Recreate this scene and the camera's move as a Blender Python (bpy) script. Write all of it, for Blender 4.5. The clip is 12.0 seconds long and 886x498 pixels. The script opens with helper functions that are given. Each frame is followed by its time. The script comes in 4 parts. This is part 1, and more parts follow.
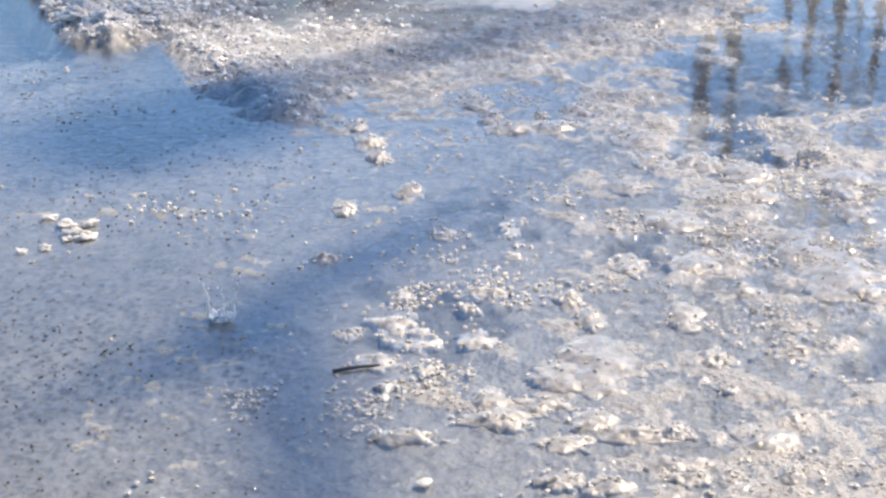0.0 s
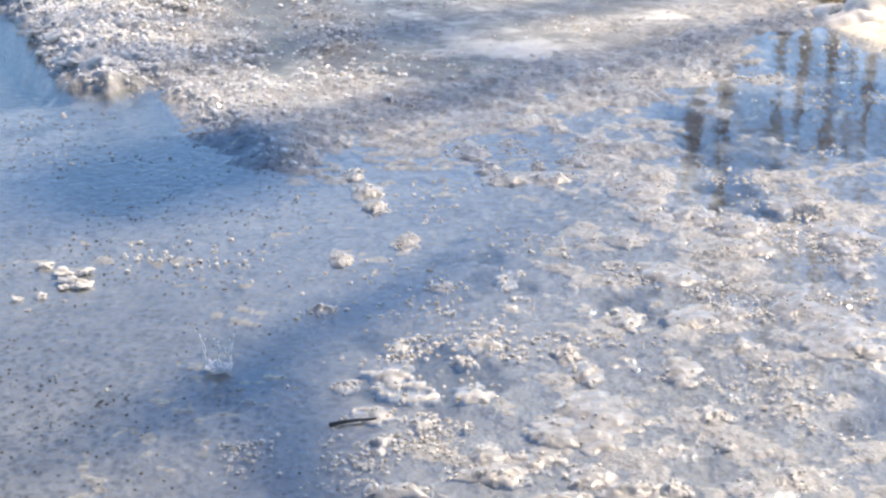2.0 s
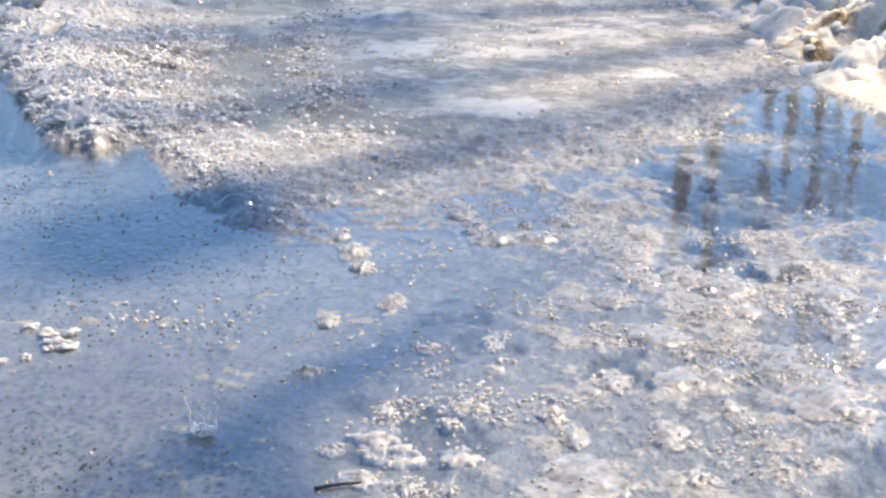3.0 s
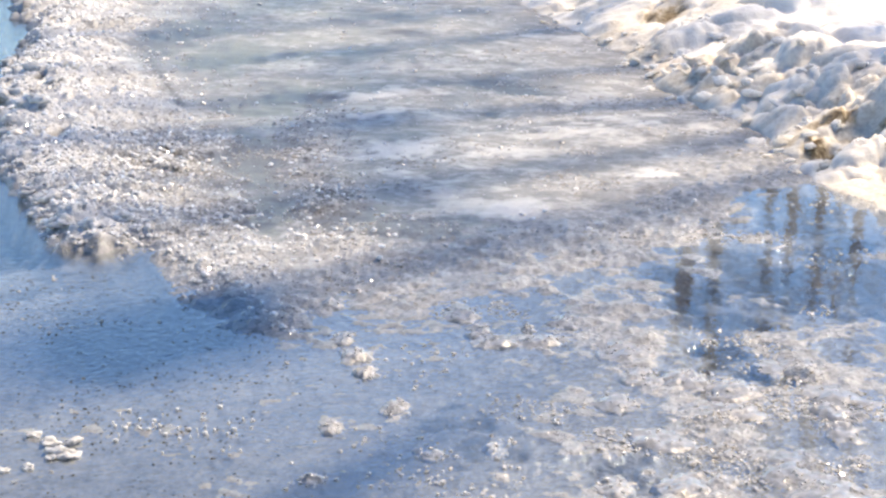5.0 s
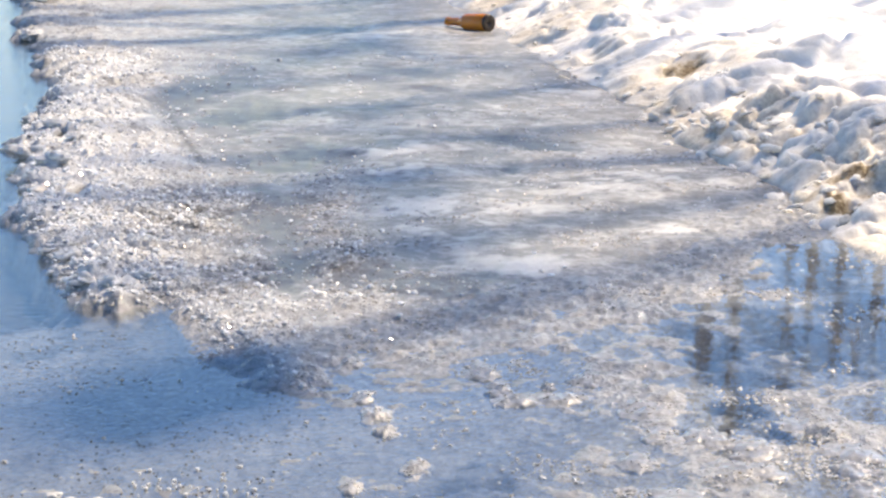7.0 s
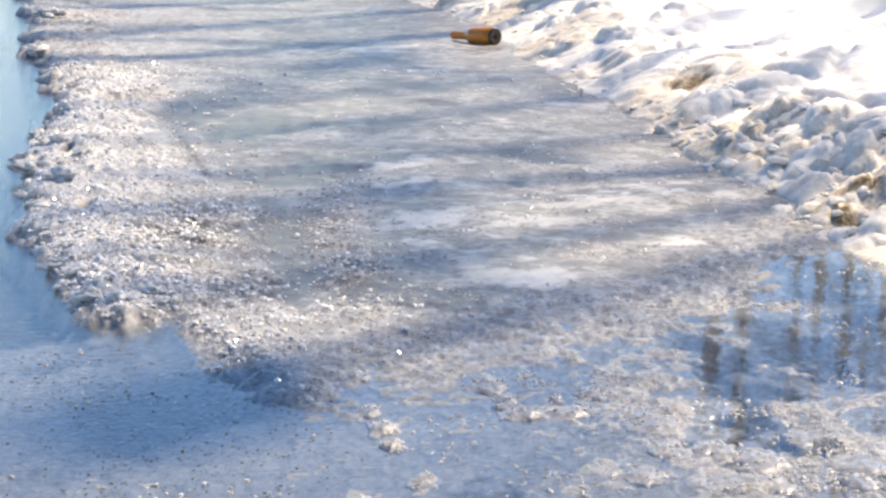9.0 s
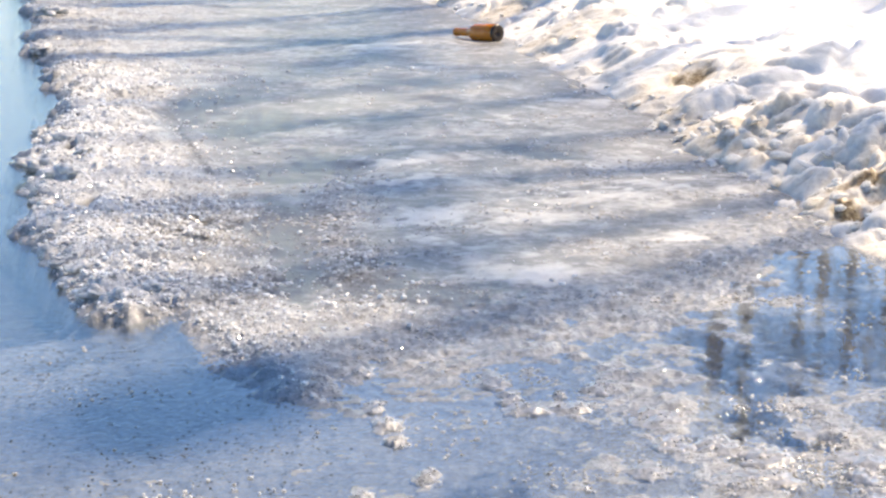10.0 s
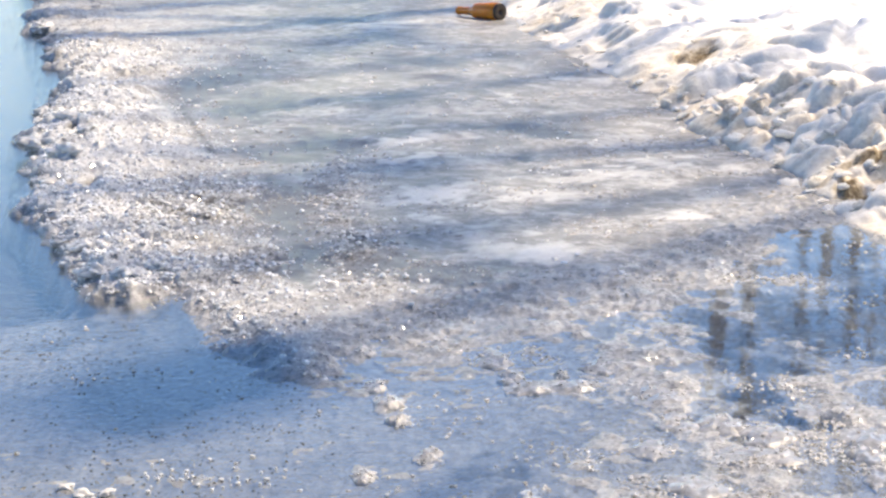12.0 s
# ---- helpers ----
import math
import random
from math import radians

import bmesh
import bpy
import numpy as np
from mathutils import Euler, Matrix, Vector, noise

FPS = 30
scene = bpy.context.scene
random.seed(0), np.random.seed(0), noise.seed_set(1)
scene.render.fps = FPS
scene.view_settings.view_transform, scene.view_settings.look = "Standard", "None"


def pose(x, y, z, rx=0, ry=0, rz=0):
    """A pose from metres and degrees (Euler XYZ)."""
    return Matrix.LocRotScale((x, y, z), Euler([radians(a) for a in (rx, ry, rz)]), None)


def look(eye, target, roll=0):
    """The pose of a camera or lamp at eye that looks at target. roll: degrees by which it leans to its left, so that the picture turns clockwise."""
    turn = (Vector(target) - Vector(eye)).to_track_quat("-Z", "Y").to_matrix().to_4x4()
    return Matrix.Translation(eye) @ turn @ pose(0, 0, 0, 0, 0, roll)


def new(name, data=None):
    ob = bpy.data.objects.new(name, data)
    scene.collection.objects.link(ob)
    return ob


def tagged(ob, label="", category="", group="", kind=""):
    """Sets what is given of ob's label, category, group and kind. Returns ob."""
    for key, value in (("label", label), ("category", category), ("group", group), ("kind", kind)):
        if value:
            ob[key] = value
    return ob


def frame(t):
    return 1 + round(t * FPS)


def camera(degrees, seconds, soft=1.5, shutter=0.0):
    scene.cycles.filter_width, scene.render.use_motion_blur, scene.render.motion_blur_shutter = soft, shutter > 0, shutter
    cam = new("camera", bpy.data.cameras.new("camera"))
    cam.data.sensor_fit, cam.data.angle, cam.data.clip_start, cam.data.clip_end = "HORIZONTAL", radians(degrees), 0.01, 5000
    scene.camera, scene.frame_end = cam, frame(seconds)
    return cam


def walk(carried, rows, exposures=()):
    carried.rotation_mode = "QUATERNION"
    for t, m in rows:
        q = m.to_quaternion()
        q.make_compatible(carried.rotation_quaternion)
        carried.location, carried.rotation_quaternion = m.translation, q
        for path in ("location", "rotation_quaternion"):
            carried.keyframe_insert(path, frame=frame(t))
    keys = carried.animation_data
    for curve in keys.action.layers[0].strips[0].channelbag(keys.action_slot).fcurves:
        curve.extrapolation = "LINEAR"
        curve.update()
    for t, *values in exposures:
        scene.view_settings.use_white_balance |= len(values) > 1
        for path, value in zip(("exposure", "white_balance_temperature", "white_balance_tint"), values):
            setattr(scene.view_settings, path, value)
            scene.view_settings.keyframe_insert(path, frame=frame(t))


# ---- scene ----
VIEW = 25.24
cam = camera(VIEW, 12.0, soft=2.5)


def held(x, y, z, turn, tilt, lean):
    return pose(x, y, z, 90 + tilt, 0, turn) @ pose(0, 0, 0, 0, 0, lean)


PATH = [
    (0, (0.0012, -0.0036, 0.6217), -0.438, -18.951, 0.150),
    (0.5, (-0.0009, -0.0039, 0.6228), -0.503, -18.949, 0.396),
    (1, (-0.0019, -0.0018, 0.6230), -0.496, -18.868, 0.633),
    (1.5, (-0.0041, 0.0018, 0.6239), -0.528, -18.517, 0.727),
    (2, (-0.0052, 0.0010, 0.6298), -0.719, -17.718, 0.768),
    (2.5, (-0.0047, 0.0035, 0.6333), -0.860, -16.979, 0.902),
    (3, (-0.0032, 0.0068, 0.6373), -1.041, -16.203, 0.927),
    (3.2, (-0.0033, 0.0071, 0.6388), -1.125, -16.085, 0.893),
    (4.8, (-0.0036, 0.0096, 0.6509), -1.014, -13.887, 0.625),
    (5, (-0.0036, 0.0099, 0.6524), -0.927, -13.576, 0.591),
    (5.5, (-0.0062, 0.0104, 0.6551), -0.722, -13.005, 0.497),
    (6, (-0.0068, 0.0116, 0.6579), -0.556, -12.737, 0.427),
    (6.5, (-0.0055, 0.0091, 0.6597), -0.466, -12.404, 0.363),
    (7, (-0.0039, 0.0103, 0.6611), -0.340, -12.098, 0.309),
    (7.5, (-0.0041, 0.0137, 0.6607), -0.252, -11.918, 0.191),
    (9.5, (-0.0030, 0.0139, 0.6579), -0.055, -11.674, -0.043),
    (10, (-0.0032, 0.0155, 0.6569), -0.031, -11.763, -0.185),
    (10.5, (-0.0037, 0.0174, 0.6562), -0.026, -11.927, -0.157),
    (11, (-0.0019, 0.0190, 0.6552), 0.057, -12.097, -0.197),
    (11.5, (-0.0014, 0.0179, 0.6558), 0.064, -12.245, -0.237),
    (12, (-0.0015, 0.0194, 0.6556), 0.067, -12.366, -0.256),
]
walk(cam, [(t, held(*eye, turn, tilt, lean)) for t, eye, turn, tilt, lean in PATH], [(0.0, 1.08, 9500.0, 10.0), (5.5, 1.08, 9500.0, 10.0), (6.5, 1.08, 9500.0, 10.0), (7.2, 0.98, 9500.0, 10.0), (9.3, 0.99, 9500.0, 10.0), (10.0, 1.08, 9500.0, 10.0), (12.0, 1.08, 9500.0, 10.0)])

# ---- light ----
SUN_AZIMUTH, SUN_HEIGHT = 48.0, 50.0   # degrees to the right of +y, degrees over the horizon
SUN_WAY = Vector((math.sin(radians(SUN_AZIMUTH)) * math.cos(radians(SUN_HEIGHT)),
                  math.cos(radians(SUN_AZIMUTH)) * math.cos(radians(SUN_HEIGHT)), math.sin(radians(SUN_HEIGHT))))
world = bpy.data.worlds.new("clear_spring_sky")
scene.world = world
world.use_nodes = True
wn, wl = world.node_tree.nodes, world.node_tree.links
sky = wn.new("ShaderNodeTexSky")
sky.sky_type = "NISHITA"
sky.sun_disc = False
sky.sun_elevation, sky.sun_rotation = radians(SUN_HEIGHT), radians(SUN_AZIMUTH)
sky.air_density, sky.dust_density, sky.ozone_density = 0.95, 0.0, 5.0
sky.altitude = 1600
deepen = wn.new("ShaderNodeHueSaturation")
deepen.inputs["Hue"].default_value = 0.507
deepen.inputs["Saturation"].default_value = 1.18
wl.new(sky.outputs[0], deepen.inputs["Color"])
wl.new(deepen.outputs[0], wn["Background"].inputs[0])
wn["Background"].inputs[1].default_value = 0.138
sun = new("sun", bpy.data.lights.new("sun", "SUN"))
sun.data.energy, sun.data.angle, sun.data.color = 3.8, radians(0.53), (1.0, 0.95, 0.895)
sun.matrix_world = look(SUN_WAY * 60, (0, 0, 0))


# ---- noise on arrays ----
def lattice(ix, iy, seed):
    h = (ix.astype(np.int64) * 374761393 + iy.astype(np.int64) * 668265263 + seed * 974634777) & 0xFFFFFFFF
    h = ((h ^ (h >> 13)) * 1274126177) & 0xFFFFFFFF
    return ((h ^ (h >> 16)) & 0xFFFFFF) / float(0xFFFFFF)


def grain(x, y, size, seed=0):
    """Smooth value noise from 0 to 1 with bumps about size across."""
    x, y = x / size, y / size
    ix, iy = np.floor(x), np.floor(y)
    fx, fy = x - ix, y - iy
    fx, fy = fx * fx * (3 - 2 * fx), fy * fy * (3 - 2 * fy)
    a, b = lattice(ix, iy, seed), lattice(ix + 1, iy, seed)
    c, d = lattice(ix, iy + 1, seed), lattice(ix + 1, iy + 1, seed)
    return (a * (1 - fx) + b * fx) * (1 - fy) + (c * (1 - fx) + d * fx) * fy


def rough(x, y, size, octaves=4, seed=0, fall=0.5):
    total, weight, amount = 0, 0, 1.0
    for k in range(octaves):
        total = total + amount * grain(x + 3.1 * k, y - 1.7 * k, size * 0.5 ** k, seed + 17 * k)
        weight, amount = weight + amount, amount * fall
    return total / weight


def cells(x, y, size, seed=0):
    """Distance to the nearest and the second nearest of scattered points, and a number of the nearest, in units of size."""
    x, y = x / size, y / size
    ix, iy = np.floor(x), np.floor(y)
    near, second, which = np.full(x.shape, 9.0), np.full(x.shape, 9.0), np.zeros(x.shape)
    for dx in (-1, 0, 1):
        for dy in (-1, 0, 1):
            px = ix + dx + 0.1 + 0.8 * lattice(ix + dx, iy + dy, seed)
            py = iy + dy + 0.1 + 0.8 * lattice(ix + dx, iy + dy, seed + 5)
            d = np.hypot(px - x, py - y)
            closer = d < near
            second = np.where(closer, near, np.minimum(second, d))
            which = np.where(closer, lattice(ix + dx, iy + dy, seed + 9), which)
            near = np.where(closer, d, near)
    return near, second, which


def step(a, b, v):
    t = np.clip((v - a) / (b - a), 0, 1)
    return t * t * (3 - 2 * t)


def inside(x, y, ring):
    """Distance from the outline, positive inside it."""
    ring = np.array(ring, float)
    best, odd = np.full(x.shape, 1e9), np.zeros(x.shape, bool)
    for (ax, ay), (bx, by) in zip(ring, np.roll(ring, -1, 0)):
        ex, ey = bx - ax, by - ay
        t = np.clip(((x - ax) * ex + (y - ay) * ey) / (ex * ex + ey * ey), 0, 1)
        best = np.minimum(best, np.hypot(x - ax - t * ex, y - ay - t * ey))
        if ay != by:
            odd ^= ((ay > y) != (by > y)) & (x < ax + (y - ay) / (by - ay) * ex)
    return np.where(odd, best, -best)


# ---- meshes ----
def grid_mesh(name, X, Y, Z, fields=()):
    """One sheet through rows and columns of points, with named values for each point."""
    rows, cols = X.shape
    me = bpy.data.meshes.new(name)
    co = np.stack([X, Y, Z], -1).reshape(-1, 3).astype(np.float32)
    i = np.arange(rows * cols).reshape(rows, cols)
    quads = np.stack([i[:-1, :-1], i[:-1, 1:], i[1:, 1:], i[1:, :-1]], -1).reshape(-1, 4)
    me.vertices.add(len(co))
    me.vertices.foreach_set("co", co.ravel())
    me.loops.add(quads.size)
    me.loops.foreach_set("vertex_index", quads.ravel().astype(np.int32))
    me.polygons.add(len(quads))
    me.polygons.foreach_set("loop_start", np.arange(0, quads.size, 4, dtype=np.int32))
    me.polygons.foreach_set("use_smooth", np.ones(len(quads), bool))
    me.update(calc_edges=True)
    for key, values in fields:
        layer = me.attributes.new(key, "FLOAT", "POINT")
        layer.data.foreach_set("value", np.asarray(values, np.float32).ravel())
    return me


def part(name, bm, mat, parent=None, label="", smooth=True):
    """Links a bmesh as one mesh object, under parent where there is one."""
    me = bpy.data.meshes.new(name)
    bm.normal_update()
    bm.to_mesh(me)
    bm.free()
    me.materials.append(mat)
    if smooth is True:
        me.polygons.foreach_set("use_smooth", np.ones(len(me.polygons), bool))
    ob = new(name, me)
    if parent:
        ob.parent = parent
    return tagged(ob, label)


# ---- materials ----
def material(name):
    m = bpy.data.materials.new(name)
    m.use_nodes = True
    t = m.node_tree
    return m, t.nodes, t.links, t.nodes["Principled BSDF"]


def tex(nodes, links, kind, scale, detail=4.0, coords="Object", stretch=None):
    c = nodes.new("ShaderNodeTexCoord")
    n = nodes.new(kind)
    n.inputs["Scale"].default_value = scale
    if "Detail" in n.inputs:
        n.inputs["Detail"].default_value = detail
    if stretch:
        m = nodes.new("ShaderNodeMapping")
        m.inputs["Scale"].default_value = stretch
        links.new(c.outputs[coords], m.inputs["Vector"])
        links.new(m.outputs[0], n.inputs["Vector"])
    else:
        links.new(c.outputs[coords], n.inputs["Vector"])
    return n


def ramp(nodes, links, source, stops):
    r = nodes.new("ShaderNodeValToRGB")
    e = r.color_ramp.elements
    while len(e) < len(stops):
        e.new(0.5)
    for el, (p, c) in zip(e, stops):
        el.position = p
        el.color = (*c, 1) if isinstance(c, tuple) else (c, c, c, 1)
    links.new(source, r.inputs[0])
    return r.outputs[0]


def blend(nodes, links, fac, a, b, mode="MIX"):
    m = nodes.new("ShaderNodeMix")
    m.data_type, m.blend_type = "RGBA", mode
    for k, v in ((0, fac), (6, a), (7, b)):
        if isinstance(v, (int, float)):
            m.inputs[k].default_value = v
        elif isinstance(v, tuple):
            m.inputs[k].default_value = (*v, 1)
        else:
            links.new(v, m.inputs[k])
    return m.outputs[2]


def relief(nodes, links, bsdf, heights):
    """Chains bumps: (height socket, distance in metres, strength)."""
    last = None
    for socket, distance, strength in heights:
        b = nodes.new("ShaderNodeBump")
        b.inputs["Distance"].default_value = distance
        if isinstance(strength, (int, float)):
            b.inputs["Strength"].default_value = strength
        else:
            links.new(strength, b.inputs["Strength"])
        links.new(socket, b.inputs["Height"])
        if last:
            links.new(last, b.inputs["Normal"])
        last = b.outputs[0]
    links.new(last, bsdf.inputs["Normal"])


def ice_material():
    """Melting ice: grey wet ice, white granular slush on it and dark grit, by the sheet's own values."""
    m, n, l, b = material("melting_ice")

    def value(name):
        a = n.new("ShaderNodeAttribute")
        a.attribute_name = name
        return a.outputs["Fac"]

    def sums(kind, a, b, c=None, clamp=False):
        k = n.new("ShaderNodeMath")
        k.operation, k.use_clamp = kind, clamp
        for j, v in enumerate((a, b, c)):
            if isinstance(v, (int, float)):
                k.inputs[j].default_value = v
            elif v is not None:
                l.new(v, k.inputs[j])
        return k.outputs[0]

    white, dirt, deep, wet, under, grainy = (value(k) for k in ("white", "dirt", "deep", "wet", "under", "grainy"))
    mottled = tex(n, l, "ShaderNodeTexNoise", 28, 6)
    fine = tex(n, l, "ShaderNodeTexNoise", 240, 3)
    flaky = tex(n, l, "ShaderNodeTexNoise", 62, 9)
    flaky.inputs["Roughness"].default_value = 0.68
    patches = tex(n, l, "ShaderNodeTexNoise", 17, 6)
    bare = ramp(n, l, mottled.outputs[0], [(0.3, (0.12, 0.119, 0.118)), (0.7, (0.215, 0.214, 0.212))])
    silt = ramp(n, l, mottled.outputs[0], [(0.3, (0.130, 0.123, 0.113)), (0.7, (0.235, 0.225, 0.21))])
    grey = blend(n, l, under, bare, silt)
    pale = ramp(n, l, mottled.outputs[0], [(0.3, (0.25, 0.249, 0.246)), (0.7, (0.42, 0.418, 0.414))])
    spread = sums("MULTIPLY_ADD", flaky.outputs[0], 6.0, -3.02)
    spread = sums("ADD", spread, sums("MULTIPLY_ADD", patches.outputs[0], 3.2, -1.6))
    kept = sums("MULTIPLY", sums("ADD", spread, white, None, True), ramp(n, l, white, [(0.0, 0.0), (0.3, 1.0)]))
    colour = blend(n, l, kept, grey, pale)
    colour = blend(n, l, ramp(n, l, white, [(0.66, 0.0), (1.0, 0.8)]), colour, (0.64, 0.637, 0.63))
    crystals = tex(n, l, "ShaderNodeTexVoronoi", 115)
    split = n.new("ShaderNodeSeparateColor")
    l.new(crystals.outputs["Color"], split.inputs[0])
    kernel = ramp(n, l, split.outputs[0], [(0.15, (0.13, 0.128, 0.124)), (0.45, (0.32, 0.318, 0.314)), (0.8, (0.66, 0.657, 0.65))])
    colour = blend(n, l, sums("MULTIPLY", grainy, 0.85, None, True), colour, kernel)
    asphalt = ramp(n, l, fine.outputs[0], [(0.35, (0.02, 0.022, 0.025)), (0.7, (0.06, 0.06, 0.06))])
    colour = blend(n, l, deep, colour, asphalt)
    colour = blend(n, l, dirt, colour, (0.055, 0.048, 0.04))
    l.new(colour, b.inputs["Base Color"])
    b.inputs["Subsurface Weight"].default_value = 0.35
    b.inputs["Subsurface Radius"].default_value = (0.009, 0.009, 0.009)
    b.inputs["Subsurface Scale"].default_value = 1.0
    b.inputs["Roughness"].default_value = 0.55
    b.inputs["Specular IOR Level"].default_value = 0.35
    b.inputs["IOR"].default_value = 1.31
    l.new(wet, b.inputs["Coat Weight"])
    b.inputs["Coat Roughness"].default_value = 0.08
    b.inputs["Coat IOR"].default_value = 1.45
    pebbles = tex(n, l, "ShaderNodeTexVoronoi", 230)
    relief(n, l, b, [(mottled.outputs[0], 0.004, 0.3), (flaky.outputs[0], 0.005, grainy), (crystals.outputs[0], 0.003, grainy), (pebbles.outputs[0], 0.002, grainy), (fine.outputs[0], 0.0015, grainy)])
    sparkle = n.new("ShaderNodeBump")
    sparkle.inputs["Distance"].default_value, sparkle.inputs["Strength"].default_value = 0.004, 0.45
    l.new(crystals.outputs[0], sparkle.inputs["Height"])
    l.new(sparkle.outputs[0], b.inputs["Coat Normal"])
    return m


def clump_material(name="granular_ice", brown=0.0, light=1.0):
    """Coarse-grained wet ice, light and half clear; some of its loose grains may be brown with sand."""
    m, n, l, b = material(name)
    mottled = tex(n, l, "ShaderNodeTexNoise", 70, 5)
    fine = tex(n, l, "ShaderNodeTexVoronoi", 190)
    colour = ramp(n, l, mottled.outputs[0], [(0.34, (0.25 * light, 0.246 * light, 0.24 * light)), (0.5, (0.33 * light, 0.326 * light, 0.32 * light)), (0.66, (0.43 * light, 0.425 * light, 0.418 * light))])
    if brown:
        island = n.new("ShaderNodeNewGeometry")
        colour = blend(n, l, ramp(n, l, island.outputs["Random Per Island"], [(0.70, 0.0), (0.95, brown)]), colour, (0.26, 0.21, 0.15))
    l.new(colour, b.inputs["Base Color"])
    b.inputs["Subsurface Weight"].default_value = 1.0
    b.inputs["Subsurface Radius"].default_value = (0.014, 0.014, 0.014)
    b.inputs["Subsurface Scale"].default_value = 1.0
    b.inputs["Roughness"].default_value = 0.2
    b.inputs["IOR"].default_value = 1.31
    b.inputs["Coat Weight"].default_value = 1.0
    b.inputs["Coat Roughness"].default_value = 0.04
    b.inputs["Coat IOR"].default_value = 1.33
    relief(n, l, b, [(fine.outputs[0], 0.003, 0.25), (mottled.outputs[0], 0.004, 0.3)])
    return m


def grain_material():
    """Loose grains of old ice, from clear grey to white, each with its own tone."""
    m, n, l, b = material("floe_grain")
    island = n.new("ShaderNodeNewGeometry")
    mottled = tex(n, l, "ShaderNodeTexNoise", 90, 4)
    tone = ramp(n, l, island.outputs["Random Per Island"], [(0.0, (0.28, 0.278, 0.274)), (0.25, (0.55, 0.547, 0.54)), (0.6, (0.78, 0.777, 0.77)), (1.0, (0.88, 0.877, 0.87))])
    l.new(blend(n, l, 0.35, tone, ramp(n, l, mottled.outputs[0], [(0.3, 0.25), (0.7, 0.85)]), "OVERLAY"), b.inputs["Base Color"])
    b.inputs["Subsurface Weight"].default_value = 1.0
    b.inputs["Subsurface Radius"].default_value = (0.015, 0.015, 0.015)
    b.inputs["Subsurface Scale"].default_value = 1.0
    b.inputs["Roughness"].default_value = 0.25
    b.inputs["IOR"].default_value = 1.31
    b.inputs["Coat Weight"].default_value = 0.8
    b.inputs["Coat Roughness"].default_value = 0.05
    relief(n, l, b, [(mottled.outputs[0], 0.002, 0.3)])
    return m


def snow_material():
    m, n, l, b = material("old_snow")
    dirt = n.new("ShaderNodeAttribute")
    dirt.attribute_name = "dirt"
    mottled = tex(n, l, "ShaderNodeTexNoise", 9, 6)
    fine = tex(n, l, "ShaderNodeTexNoise", 130, 4)
    clean = ramp(n, l, mottled.outputs[0], [(0.3, (0.70, 0.685, 0.66)), (0.6, (0.82, 0.812, 0.80))])
    sand = ramp(n, l, fine.outputs[0], [(0.32, (0.07, 0.046, 0.025)), (0.48, (0.17, 0.118, 0.066)), (0.66, (0.33, 0.26, 0.175))])
    beige = ramp(n, l, fine.outputs[0], [(0.32, (0.40, 0.315, 0.225)), (0.6, (0.66, 0.575, 0.465))])
    colour = blend(n, l, ramp(n, l, dirt.outputs["Fac"], [(0.0, 0.0), (0.5, 1.0)]), clean, beige)
    colour = blend(n, l, ramp(n, l, dirt.outputs["Fac"], [(0.5, 0.0), (0.9, 1.0)]), colour, sand)
    l.new(colour, b.inputs["Base Color"])
    b.inputs["Subsurface Weight"].default_value = 1.0
    b.inputs["Subsurface Radius"].default_value = (0.035, 0.034, 0.032)
    b.inputs["Subsurface Scale"].default_value = 1.0
    b.inputs["Roughness"].default_value = 0.55
    b.inputs["IOR"].default_value = 1.31
    relief(n, l, b, [(mottled.outputs[0], 0.01, 0.4), (fine.outputs[0], 0.003, 0.5)])
    return m


def wet_snow_material():
    m, n, l, b = material("wet_snow")
    mottled = tex(n, l, "ShaderNodeTexNoise", 160, 5)
    l.new(ramp(n, l, mottled.outputs[0], [(0.3, (0.40, 0.393, 0.38)), (0.65, (0.58, 0.573, 0.56))]), b.inputs["Base Color"])
    b.inputs["Subsurface Weight"].default_value = 1.0
    b.inputs["Subsurface Radius"].default_value = (0.010, 0.010, 0.010)
    b.inputs["Subsurface Scale"].default_value = 1.0
    b.inputs["Roughness"].default_value = 0.3
    b.inputs["IOR"].default_value = 1.31
    relief(n, l, b, [(mottled.outputs[0], 0.002, 0.5)])
    return m


